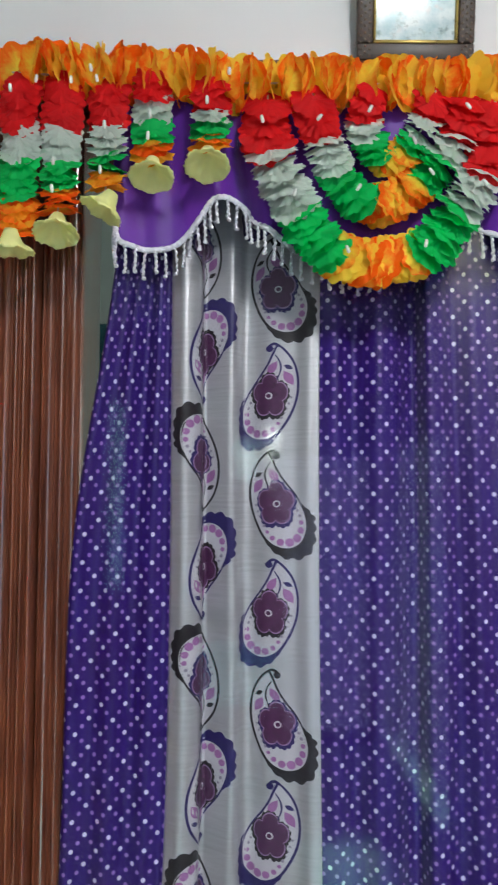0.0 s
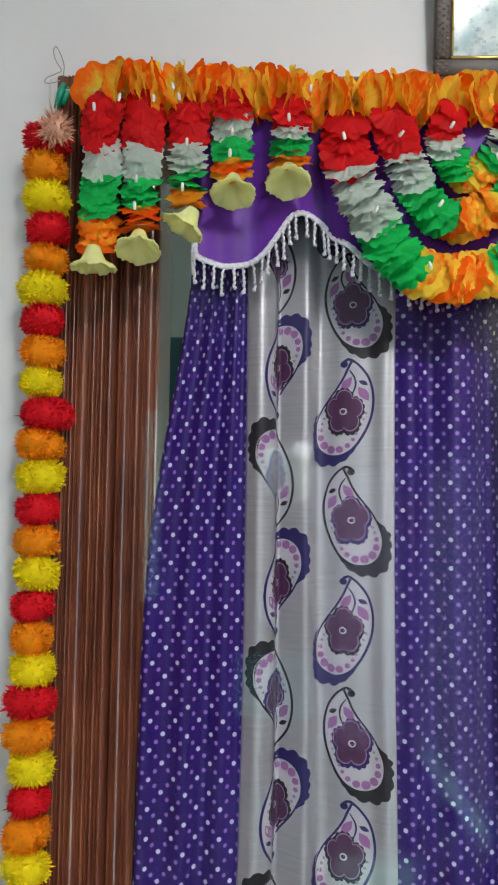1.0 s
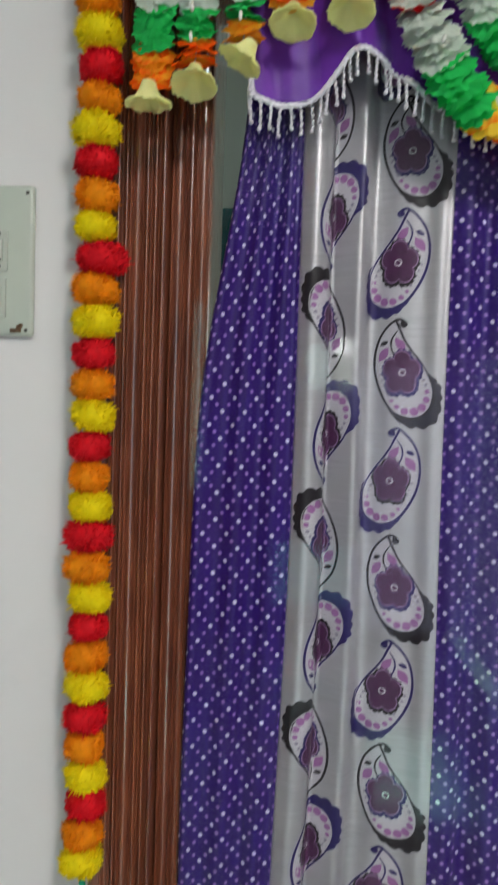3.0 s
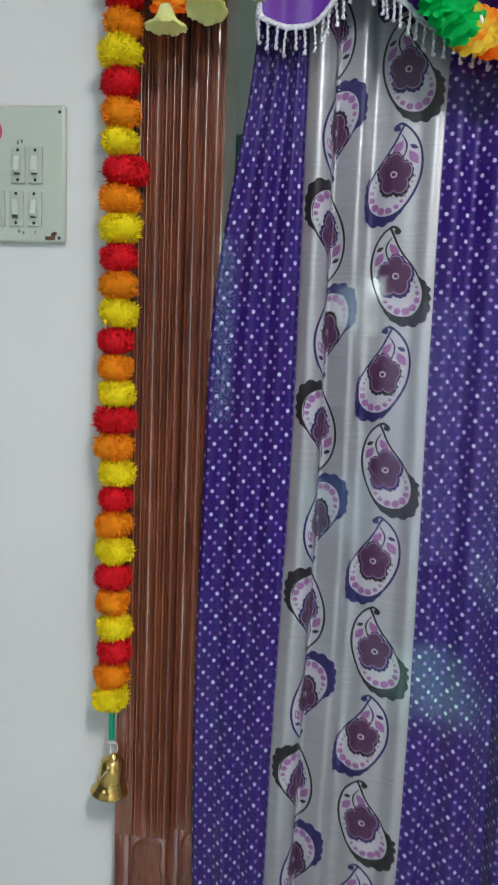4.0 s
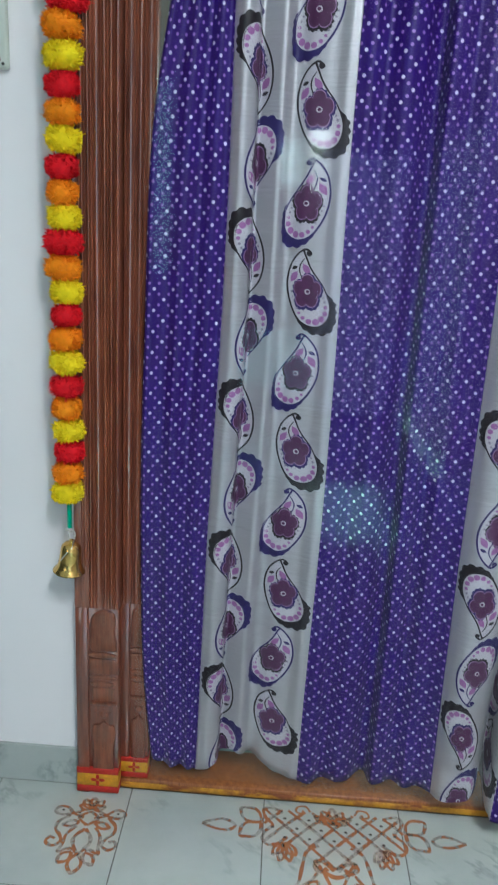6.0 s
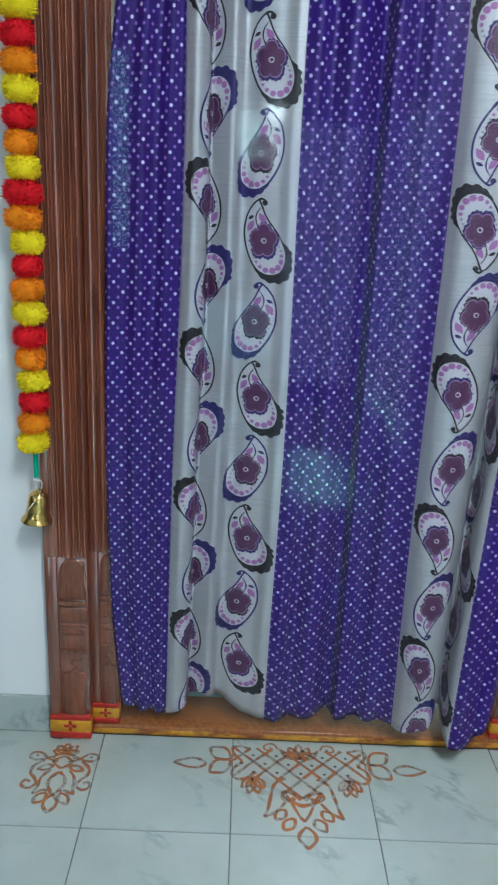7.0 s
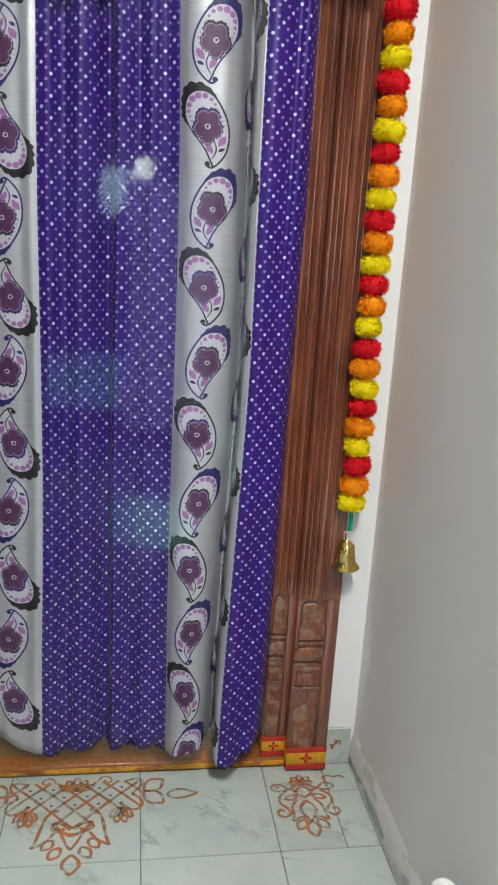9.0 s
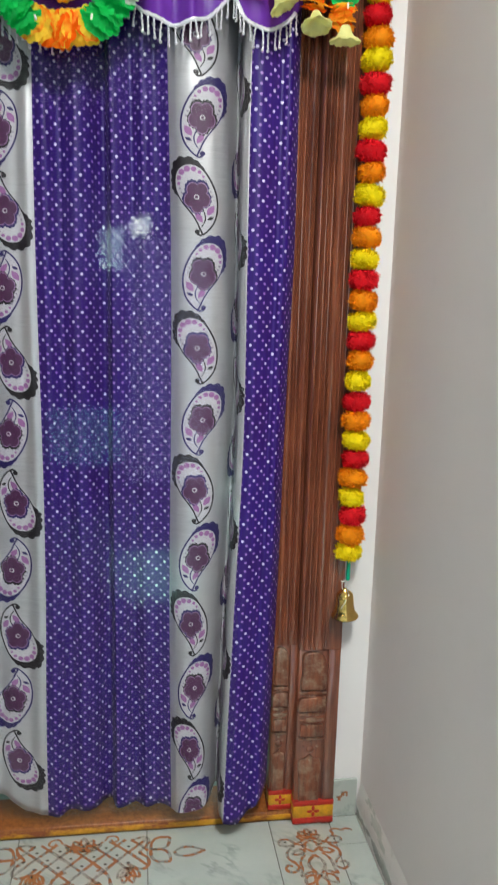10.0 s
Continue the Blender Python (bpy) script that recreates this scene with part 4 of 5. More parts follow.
def make_valance():
    bm = bmesh.new()
    rows = 22
    for off in (0.0, 0.0012):
        g = []
        for k in range(rows + 1):
            g.append([bm.verts.new((x, val_y(x, z + (2.135 - z) * k / rows) + off, z + (2.135 - z) * k / rows)) for x, z in HEMS])
        for a, b in zip(g, g[1:]):
            for i in range(len(HEMS) - 1):
                q = (a[i], a[i + 1], b[i + 1], b[i])
                bm.faces.new(q if off == 0 else q[::-1])
    ob = part("drape", bm, VALANCE, valance)
    ob.matrix_basis = vinv
    # woven band along the hem, ribbed across
    bm = bmesh.new()
    rings = []
    line = HEMS[8:-4]
    across = np.gradient(line, axis=0)
    for k, ((x, z), (dx, dz)) in enumerate(zip(line, across)):
        ln = math.hypot(dx, dz)
        nx, nz, y = -dz / ln, dx / ln, val_y(x, z)
        h, p = (0.0046, 0.0040) if k % 3 else (0.0037, 0.0024)
        rings.append([bm.verts.new((x + nx * (e * h + 0.0030), y - q, z + nz * (e * h + 0.0030))) for e, q in ((-1, 0.0006), (-0.8, p), (0.8, p), (1, 0.0006))])
    for a, b in zip(rings, rings[1:]):
        for i in range(4):
            bm.faces.new((a[i], b[i], b[(i + 1) % 4], a[(i + 1) % 4]))
    bmesh.ops.recalc_face_normals(bm, faces=bm.faces)
    ob = part("fringe_band", bm, TRIM, valance, "white woven band")
    ob.matrix_basis = vinv
    # tassels, as twisted cords
    metas = []
    for var in range(4):
        rnd = random.Random(var)
        bm = bmesh.new()
        ln = 0.031 + 0.003 * var
        pts, rad = [], []
        for k in range(26):
            f = k / 25
            pts.append((0.0008 * math.sin(k * 1.1) + 0.0015 * math.sin(f * 3 + var), 0.0008 * math.cos(k * 1.1), -ln * f))
            rad.append(0.0021 + 0.0005 * math.sin(k * 1.9) + (0.0011 if k > 22 else 0))
        tube(bm, pts, rad, 6)
        me = bpy.data.meshes.new("tassel")
        bm.to_mesh(me)
        bm.free()
        me.materials.append(TRIM)
        me.polygons.foreach_set("use_smooth", [True] * len(me.polygons))
        metas.append(me)
    rnd = random.Random(3)
    acc, last = 0.0, HEMS[6]
    for x, z in HEMS[7:-3]:
        acc += math.hypot(x - last[0], z - last[1])
        last = (x, z)
        if acc > 0.0130:
            acc = 0.0
            share("tassel", rnd.choice(metas), valance, vinv @ pose(x, val_y(x, z) - 0.003, z - 0.001, rnd.uniform(-4, 4), rnd.uniform(-5, 5), rnd.uniform(0, 360)))


make_valance()
rod = bmesh.new()
tube(rod, [(-0.285, 0.302, 2.128), (0.0, 0.302, 2.128), (0.3, 0.302, 2.128), (0.638, 0.302, 2.128)], 0.008, 10)
tagged(finish("curtain_rod", rod, simple("grey_rod_metal", (0.45, 0.45, 0.46), 0.3, 0.8)), "thin grey metal rod holding up the curtain", "curtain rod")

# ---- cloth flower garlands over the door ----


def ruffle(r, seed, cone=0.25, wave=0.18, waves=9, hole=0.08, scallop=0.10, rings=5, n=96):
    """A frilled round of cloth about the z axis; UV y runs from heart to rim."""
    rnd = random.Random(seed)
    ph, ph2 = rnd.uniform(0, 6.28), rnd.uniform(0, 6.28)
    bm = bmesh.new()
    layer = bm.loops.layers.uv.new("UVMap")
    g = []
    for k in range(rings + 1):
        f = hole + (1 - hole) * k / rings
        row = []
        for i in range(n):
            a = 2 * math.pi * i / n
            rim = 1 + scallop * f * (abs(math.sin(a * waves * 0.5 + ph)) - 0.5) + 0.05 * f * math.sin(3 * a + ph2)
            z = -cone * r * f ** 1.3 + wave * r * f ** 1.6 * (math.sin(a * (waves // 2) + ph) + 0.35 * math.sin(a * waves + ph2)) + 0.07 * r * f * f * math.sin(a * 2 + ph2) + 0.016 * r * f * f * math.sin(17 * a + ph)
            row.append(bm.verts.new((r * f * rim * math.cos(a), r * f * rim * math.sin(a), z)))
        g.append(row)
    for k in range(rings):
        for i in range(n):
            j = (i + 1) % n
            fa = bm.faces.new((g[k][i], g[k + 1][i], g[k + 1][j], g[k][j]))
            for lp, kk in zip(fa.loops, (k, k + 1, k + 1, k)):
                lp[layer].uv = (i / n, kk / rings)
    return bm


def to_mesh(name, bm, mats, thick=0.0):
    me = bpy.data.meshes.new(name)
    bm.to_mesh(me)
    bm.free()
    for m in mats if isinstance(mats, (list, tuple)) else [mats]:
        me.materials.append(m)
    me.polygons.foreach_set("use_smooth", [True] * len(me.polygons))
    return me


RUFFLES = {}
for nm, m, r, cone, wave, waves in (("red", RED, 0.036, 0.30, 0.042, 12), ("white", WHITE, 0.035, 0.24, 0.045, 16), ("green", GREEN, 0.036, 0.26, 0.048, 12), ("orange", FLAME, 0.036, 0.22, 0.055, 10), ("tangerine", TANGERINE, 0.036, 0.26, 0.060, 10)):
    RUFFLES[nm] = [to_mesh("ruffle", ruffle(r, 10 + k, cone, wave, waves, 0.08, 0.13), m) for k in range(5)]
LEI = [to_mesh("ruffle", ruffle(0.0385, 60 + k, 0.12 + 0.10 * (k % 3), 0.06, 8, 0.08, 0.10), FLAME) for k in range(6)]


def bell_flower():
    """A pale trumpet with a frilled rim, opening downwards."""
    bm = bmesh.new()
    n = 48
    prof = [(0.010, 0.032), (0.0125, 0.026), (0.016, 0.017), (0.021, 0.009), (0.029, 0.003), (0.0375, -0.003)]
    inner = [(0.0350, -0.0042), (0.027, 0.001), (0.0185, 0.0072), (0.0125, 0.016), (0.004, 0.024)]
    rings = []
    for k, (r, h) in enumerate(prof + inner):
        row = []
        for i in range(n):
            a = 2 * math.pi * i / n
            w = 1 + (0.030 * math.sin(18 * a) + 0.022 * math.sin(5 * a + 1) + 0.014 * math.sin(31 * a)) * (1 if r > 0.028 else 0.2)
            row.append(bm.verts.new((r * w * math.cos(a), r * w * math.sin(a), h + (0.0018 * math.sin(7 * a + 0.6) + 0.0013 * math.sin(19 * a) if r > 0.026 else 0))))
        rings.append(row)
    for a, b in zip(rings, rings[1:]):
        for i in range(n):
            bm.faces.new((a[i], a[(i + 1) % n], b[(i + 1) % n], b[i]))
    bm.faces.new(rings[0])
    bm.faces.new(rings[-1][::-1])
    bmesh.ops.recalc_face_normals(bm, faces=bm.faces)
    return to_mesh("bell_flower", bm, PALE)


BELLFLOWER = bell_flower()


def bead_mesh():
    bm = bmesh.new()
    lathe(bm, [(0.0003, 0.006), (0.0022, 0.0048), (0.0026, 0.0), (0.0022, -0.0048), (0.0003, -0.006)], 8)
    return to_mesh("bead", bm, BEAD)


BEADMESH = bead_mesh()
GY = 0.206


def drop_garland(x, stops, tilts, seed, tailtilt, lean=0):
    """A hanging string of frilled cloth rounds: red, white, green, orange and a pale trumpet; stops are the heights where the colours change."""
    rnd = random.Random(seed)
    z0 = stops[0]
    ob = base_at("flower_string", x, GY, z0)
    tagged(ob, "hanging string of red, white, green and orange cloth flowers", "garland", "flower strings over the door")
    bm = bmesh.new()
    tube(bm, [(0, 0.014, 0.02), (0, 0.014, stops[3] - z0), (0, -0.012, stops[4] - z0 + 0.01)], 0.0012, 5)
    part("string", bm, STRING, ob)
    for c, a, b, tl in zip(("red", "white", "green", "orange"), stops, stops[1:], tilts):
        if c == "orange":
            b += 0.016
        a, b = a + 0.009, b + 0.009
        n = max(2, round((a - b) / 0.0135))
        for k in range(n):
            f = (k + 0.5) / n
            m = pose(rnd.uniform(-0.002, 0.002), rnd.uniform(-0.003, 0.002), a + (b - a) * f - 0.004 - z0, tl - 8 + rnd.uniform(-13, 13), rnd.uniform(-11, 11), 0) @ pose(0, 0, 0, 0, 0, rnd.uniform(0, 360))
            s = rnd.uniform(0.76, 0.86)
            meshes = RUFFLES["tangerine" if c == "orange" else c]
            share("cloth_round", rnd.choice(meshes), ob, m @ Matrix.Diagonal((s, s, s, 1)))
            # a smaller frill sewn on top of the round
            s *= rnd.uniform(0.66, 0.76)
            share("cloth_frill", rnd.choice(meshes), ob, m @ pose(0, 0, 0.0042, rnd.uniform(-8, 8), rnd.uniform(-8, 8), rnd.uniform(0, 360)) @ Matrix.Diagonal((s, s, s, 1)))
        if rnd.random() < 0.55:
            share("bead", BEADMESH, ob, pose(rnd.uniform(-0.004, 0.004), -0.034, (a + b) / 2 - z0 - 0.004, 15, 0, rnd.uniform(-20, 20)))
    share("trumpet_flower", BELLFLOWER, ob, pose(rnd.uniform(-0.003, 0.003), -0.024, stops[4] - z0 - 0.018, tailtilt, lean, 0) @ pose(0, 0, 0, 0, 0, rnd.uniform(0, 360)) @ Matrix.Diagonal((0.86, 0.86, 0.9, 1)), "pale lemon cloth trumpet flower")
    return ob


CX = 0.178
DROPS = [(-0.361, (2.140, 2.072, 2.027, 1.970, 1.905), (74, 70, 62, 52), 2, 0), (-0.302, (2.140, 2.071, 2.023, 1.984, 1.930), (74, 72, 50, 30), -20, 0), (-0.236, (2.135, 2.075, 2.035, 2.005, 1.962), (76, 44, 30, 32), -6, 30),
         (-0.172, (2.152, 2.116, 2.086, 2.053, 2.010), (66, 78, 68, 50), -20, 0), (-0.090, (2.138, 2.096, 2.084, 2.060, 2.026), (64, 46, 60, 48), -24, 0)]
for i, (x, stops, tilts, tt, lean) in enumerate(DROPS):
    drop_garland(x, stops, tilts, i, tt, lean)
    drop_garland(2 * CX - x, [s + 0.004 for s in stops], [t - 4 for t in tilts], i + 20, tt, -lean)


def swag(points, cuts, seed, size):
    """A string of cloth rounds hung in a bow; cuts are the shares of its length where the colours change."""
    rnd = random.Random(seed)
    o = Vector((points[0][0], GY, points[0][1]))
    ob = base_at("flower_swag", *o)
    tagged(ob, "drooping swag of red, white, green and orange cloth flowers", "garland", "flower swags over the door")
    fine = spline(points, 400)
    arc = np.concatenate([[0], np.cumsum(np.hypot(*(fine[1:] - fine[:-1]).T))])
    bm = bmesh.new()
    tube(bm, [Vector((p[0], GY + 0.004, p[1])) - o for p in fine[::12]], 0.0012, 5)
    part("string", bm, STRING, ob)
    # how far the rounds of each colour turn their faces to the room
    face = {"red": 1.5, "white": 0.75, "green": 0.8, "orange": 1.6}
    n = int(arc[-1] / 0.0092)
    for k in range(n):
        f = (k + 0.5) / n
        i = min(max(int(np.searchsorted(arc, f * arc[-1])), 3), 396)
        p, d = fine[i], fine[i + 3] - fine[i - 3]
        c = ("red", "white", "green", "orange", "green", "white", "red")[sum(f > v for v in cuts)]
        t = Vector((d[0], 0, d[1])).normalized()
        if f > 0.5:
            t = -t
        ax = (-t + Vector((0, -face[c] * rnd.uniform(0.7, 1.3), 0))).normalized()
        rot = ax.to_track_quat("Z", "Y").to_matrix().to_4x4()
        s = size * rnd.uniform(0.90, 1.08)
        m = Matrix.Translation(Vector((p[0], GY + rnd.uniform(-0.004, 0.004), p[1])) - o) @ rot @ pose(0, 0, 0, rnd.uniform(-10, 10), rnd.uniform(-10, 10), rnd.uniform(0, 360))
        share("cloth_round", rnd.choice(RUFFLES[c]), ob, m @ Matrix.Diagonal((s, s, s, 1)))
        if k % 12 == 5:
            share("bead", BEADMESH, ob, Matrix.Translation(Vector((p[0] + rnd.uniform(-0.008, 0.008), GY - 0.034 * size, p[1])) - o) @ pose(0, 0, 0, 0, rnd.uniform(-40, 40), 0))


swag([(-0.008, 2.122), (-0.010, 2.062), (0.004, 2.018), (0.024, 1.976), (0.044, 1.940), (0.074, 1.900), (0.111, 1.886), (0.162, 1.883), (0.217, 1.899), (0.247, 1.929), (0.266, 1.961), (0.287, 1.989), (0.302, 2.019), (0.312, 2.055), (0.316, 2.118)],
     (0.115, 0.255, 0.395, 0.605, 0.735, 0.845), 1, 0.98)
swag([(0.056, 2.125), (0.061, 2.088), (0.074, 2.048), (0.088, 2.010), (0.109, 1.979), (0.132, 1.968), (0.162, 1.966), (0.192, 1.982), (0.216, 2.002), (0.235, 2.022), (0.252, 2.044), (0.265, 2.070), (0.276, 2.122)],
     (0.125, 0.270, 0.420, 0.660, 0.770, 0.870), 2, 0.84)
swag([(0.146, 2.136), (0.132, 2.106), (0.129, 2.079), (0.137, 2.053), (0.150, 2.034), (0.169, 2.026), (0.189, 2.038), (0.202, 2.058), (0.212, 2.075), (0.221, 2.094), (0.232, 2.132)],
     (0.165, 0.300, 0.430, 0.660, 0.730, 0.850), 3, 0.74)


petal_band = base_at("petal_garland", CX - 0.008, 0.226, 2.170)
tagged(petal_band, "thick band of orange and yellow cloth petals above the door", "garland")


def lay_petals():
    rnd = random.Random(8)
    bm = bmesh.new()
    tube(bm, [(-0.59, 0, -0.006), (-0.3, 0, -0.022), (0, 0, -0.023), (0.3, 0, -0.022), (0.59, 0, -0.006)], 0.0015, 6)
    part("string", bm, STRING, petal_band)
    n = 150
    for k in range(n):
        x = -0.540 + 1.11 * (k + rnd.uniform(0.1, 0.9)) / n
        sag = -0.025 + 0.024 * min(1.0, max(0.0, abs(x) - 0.20) / 0.34)
        m = pose(x, rnd.uniform(-0.004, 0.004), sag + rnd.uniform(-0.004, 0.004), 0, 90 + rnd.uniform(-18, 18), rnd.uniform(-62, 62)) @ pose(0, 0, 0, 0, 0, rnd.uniform(0, 360))
        s = rnd.uniform(0.92, 1.06)
        share("cloth_round", rnd.choice(LEI), petal_band, m @ Matrix.Diagonal((s, s, s * (1 if rnd.random() < 0.5 else -1), 1)))
    for k in range(9):
        share("bead", BEADMESH, petal_band, pose(rnd.uniform(-0.57, 0.57), -0.044, rnd.uniform(-0.050, -0.020), 0, rnd.uniform(-20, 20), 0))


lay_petals()


# ---- fluffy side garlands with bells ----
def fluff(seed, rx, rz):
    """A ball of cut thread: hundreds of thin tapering tufts round a core."""
    rnd = random.Random(seed)
    bm = bmesh.new()
    g = bmesh.ops.create_icosphere(bm, subdivisions=2, radius=1.0)
    for v in g["verts"]:
        s = 0.92 + 0.04 * rnd.random()
        v.co = (v.co.x * rx * s, v.co.y * rx * s, v.co.z * rz * s)
    for k in range(1100):
        d = Vector((rnd.gauss(0, 1), rnd.gauss(0, 1), rnd.gauss(0, 0.9))).normalized()
        side = d.cross(Vector((rnd.gauss(0, 1), rnd.gauss(0, 1), rnd.gauss(0, 1)))).normalized()
        r0, r1 = 0.72, rnd.uniform(0.90, 1.01) if rnd.random() > 0.015 else rnd.uniform(1.02, 1.12)
        w = rnd.uniform(0.0007, 0.0014)
        bend = Vector((rnd.gauss(0, 0.0016), rnd.gauss(0, 0.0016), rnd.gauss(0, 0.0016)))
        # flattened like a stack of cut threads
        q = (abs(d.x) ** 3 + abs(d.y) ** 3 + abs(d.z) ** 3) ** (-1 / 3) * 0.94
        at = lambda r: Vector((d.x * rx * r * q, d.y * rx * r * q, d.z * rz * r * q))
        a, b, c = at(r0), at((r0 + r1) / 2) + bend * 0.4, at(r1) + bend
        v = [bm.verts.new(p) for p in (a - side * w, a + side * w, b - side * w * 1.15, b + side * w * 1.15, c - side * w * 0.6, c + side * w * 0.6)]
        bm.faces.new((v[0], v[1], v[3], v[2]))
        bm.faces.new((v[2], v[3], v[5], v[4]))
    return bm


POMS = {n: [to_mesh("pompom", fluff(31 * i + k, 0.0335 + 0.0015 * (k % 2), 0.0265), m) for k in range(4)]
        for i, (n, m) in enumerate((("red", POM_RED), ("orange", POM_ORANGE), ("yellow", POM_YELLOW)))}


def brass_bell():
    bm = bmesh.new()
    prof = [(0.0005, 0.071), (0.004, 0.0705), (0.0045, 0.066), (0.0115, 0.064), (0.0175, 0.058), (0.0200, 0.050), (0.0208, 0.038), (0.0214, 0.026), (0.0230, 0.015), (0.0268, 0.007), (0.0315, 0.002), (0.0322, 0.0),
            (0.0300, 0.0005), (0.0245, 0.006), (0.019, 0.014), (0.0165, 0.026), (0.0155, 0.045), (0.0005, 0.056)]
    lathe(bm, prof, 32)
    for z, r in ((0.0560, 0.0186), (0.0205, 0.0222), (0.0235, 0.0217)):
        lathe(bm, [(r - 0.001, z + 0.0014), (r + 0.0006, z), (r - 0.001, z - 0.0014)], 32)
    bmesh.ops.recalc_face_normals(bm, faces=bm.faces)
    return bm


def side_garland(x, seed, top, step):
    rnd = random.Random(seed)
    y = 0.243
    ob = base_at("pompom_garland", x, y, 2.13)
    tagged(ob, "hanging garland of red, orange and yellow pompoms with a brass bell", "garland", "pompom garlands beside the door")
    n = 31
    bm = bmesh.new()
    tube(bm, [(0, 0, 0.06), (0.001, 0, -0.7), (0, 0, -1.43)], 0.0011, 5)
    part("string", bm, STRING, ob)
    for k in range(n - 1):
        c = ("red", "orange", "yellow")[k % 3]
        z = top - step * k - 2.13
        wide = 1.22 if (seed == 1 and k == 9) else 1.0
        m = pose(rnd.uniform(-0.003, 0.003) + (0.010 if wide > 1.1 else 0), rnd.uniform(-0.002, 0.002), z + rnd.uniform(-0.002, 0.002), rnd.uniform(-12, 12), rnd.uniform(-12, 12), rnd.uniform(0, 360))
        s = rnd.uniform(0.94, 1.05)
        share("pompom", POMS[c][rnd.randrange(4)], ob, pose(0, 0, 0) @ m @ Matrix.Diagonal((s, s, s, 1)) if wide < 1.1 else Matrix.Translation((0.012, -0.004, z)) @ Matrix.Diagonal((wide, 1.0, 0.98, 1)))
    zb = 0.600 - 2.13
    bm = bmesh.new()
    lathe(bm, [(0.0001, 0.028), (0.0044, 0.0275), (0.0050, 0.026), (0.0050, -0.026), (0.0044, -0.0275), (0.0001, -0.028)], 12, (0, 0, (0.727 if seed == 1 else 0.720) - 2.13))
    part("tube", bm, TUBE, ob, "green plastic tube")
    bell = part("bell", brass_bell(), BRASS, ob, "polished brass bell")
    bell.matrix_basis = pose(-0.003, 0, zb, 3, 5 if seed == 1 else -5, 20) @ Matrix.Diagonal((1.06, 1.06, 1.04, 1))
    bm = bmesh.new()
    lathe(bm, [(0.0003, 0.020), (0.0016, 0.019), (0.0016, -0.002), (0.0045, -0.005), (0.0055, -0.009), (0.0045, -0.013), (0.0003, -0.0145)], 12)
    cl = part("clapper", bm, BRASS, bell)
    bm = bmesh.new()
    tube(bm, [(0.006 * math.cos(a), 0.003, 0.078 + 0.012 * math.sin(a)) for a in np.linspace(0, 2 * math.pi, 15)[:-1]], 0.0013, 5, 0, True)
    tube(bm, [(0.003, -0.004, 0.070), (0.0, -0.016, 0.060), (-0.012, -0.018, 0.046), (-0.02, -0.014, 0.030)], 0.0011, 5)
    tube(bm, [(0.0, 0.0, 0.088), (-0.008, -0.006, 0.093), (-0.016, -0.008, 0.097)], 0.0014, 5)
    part("knot", bm, STRING, bell, "white string knot")


side_garland(-0.4475, 1, 2.095, 0.0454)
side_garland(0.806, 2, 2.105, 0.0462)

# shiny copper tuft, green clip and wires at the door head
tuft = bmesh.new()
rnd = random.Random(5)
for k in range(260):
    d = Vector((rnd.gauss(0, 1), rnd.gauss(-0.5, 0.8), rnd.gauss(0, 1))).normalized()
    s = d.cross(Vector((rnd.gauss(0, 1), rnd.gauss(0, 1), rnd.gauss(0, 1)))).normalized() * rnd.uniform(0.0012, 0.003)
    e = rnd.uniform(0.026, 0.034) if k > 14 else rnd.uniform(0.038, 0.046)
    v = [tuft.verts.new(p) for p in (d * 0.010 - s, d * 0.010 + s, d * e)]
    tuft.faces.new(v)
bmesh.ops.create_icosphere(tuft, subdivisions=2, radius=0.020)
tuft_ob = finish("tinsel_tuft", tuft, COPPER)
tuft_ob.location = (-0.427, 0.208, 2.096)
tagged(tuft_ob, "spiky copper-coloured tinsel tuft pinned over the pompom garland", "decoration")

clip = bmesh.new()
tube(clip, [(0.004, 0, 0.020), (0.0, -0.003, 0.004), (-0.006, -0.002, -0.020)], [0.0040, 0.0060, 0.0042], 8)
tube(clip, [(0.012, 0, 0.014), (0.009, -0.003, 0.002), (0.004, -0.002, -0.014)], [0.003, 0.0045, 0.003], 8)
clip_ob = finish("plastic_clip", clip, TUBE)
clip_ob.location = (-0.437, 0.262, 2.173)
tagged(clip_ob, "crumpled green plastic strip tied to the door head", "clip")

wire = bmesh.new()
loop = [(0.0, 0.0, 0.0), (0.002, -0.004, 0.022), (-0.006, -0.006, 0.046), (-0.016, -0.006, 0.062), (-0.021, -0.005, 0.052), (-0.016, -0.004, 0.032), (-0.004, -0.002, 0.012), (-0.014, -0.006, 0.002), (-0.032, -0.008, -0.008), (-0.036, -0.008, -0.018), (-0.022, -0.006, -0.018), (-0.006, -0.002, -0.010)]
tube(wire, [tuple(v * 0.72 for v in p) for p in spline(loop, 60)], 0.0008, 5)
wire_ob = finish("wire", wire, WIRE)
wire_ob.location = (-0.436, 0.267, 2.208)
tagged(wire_ob, "thin looped wire at the corner of the door head", "wire")

# ---- picture above the door ----
pic = base_at("picture_frame", 0.216, 0.285, 2.212)
pic.rotation_euler = (radians(9), 0, 0)
tagged(pic, "small dark carved picture frame leaning above the door head", "picture")
PW, PH, BW = 0.178, 0.235, 0.025


def rail(x0, x1, z0, z1, name, mat):
    part(name, cube(x0, x1, -0.012, 0.004, z0, z1, 0.003, 2), mat, pic)


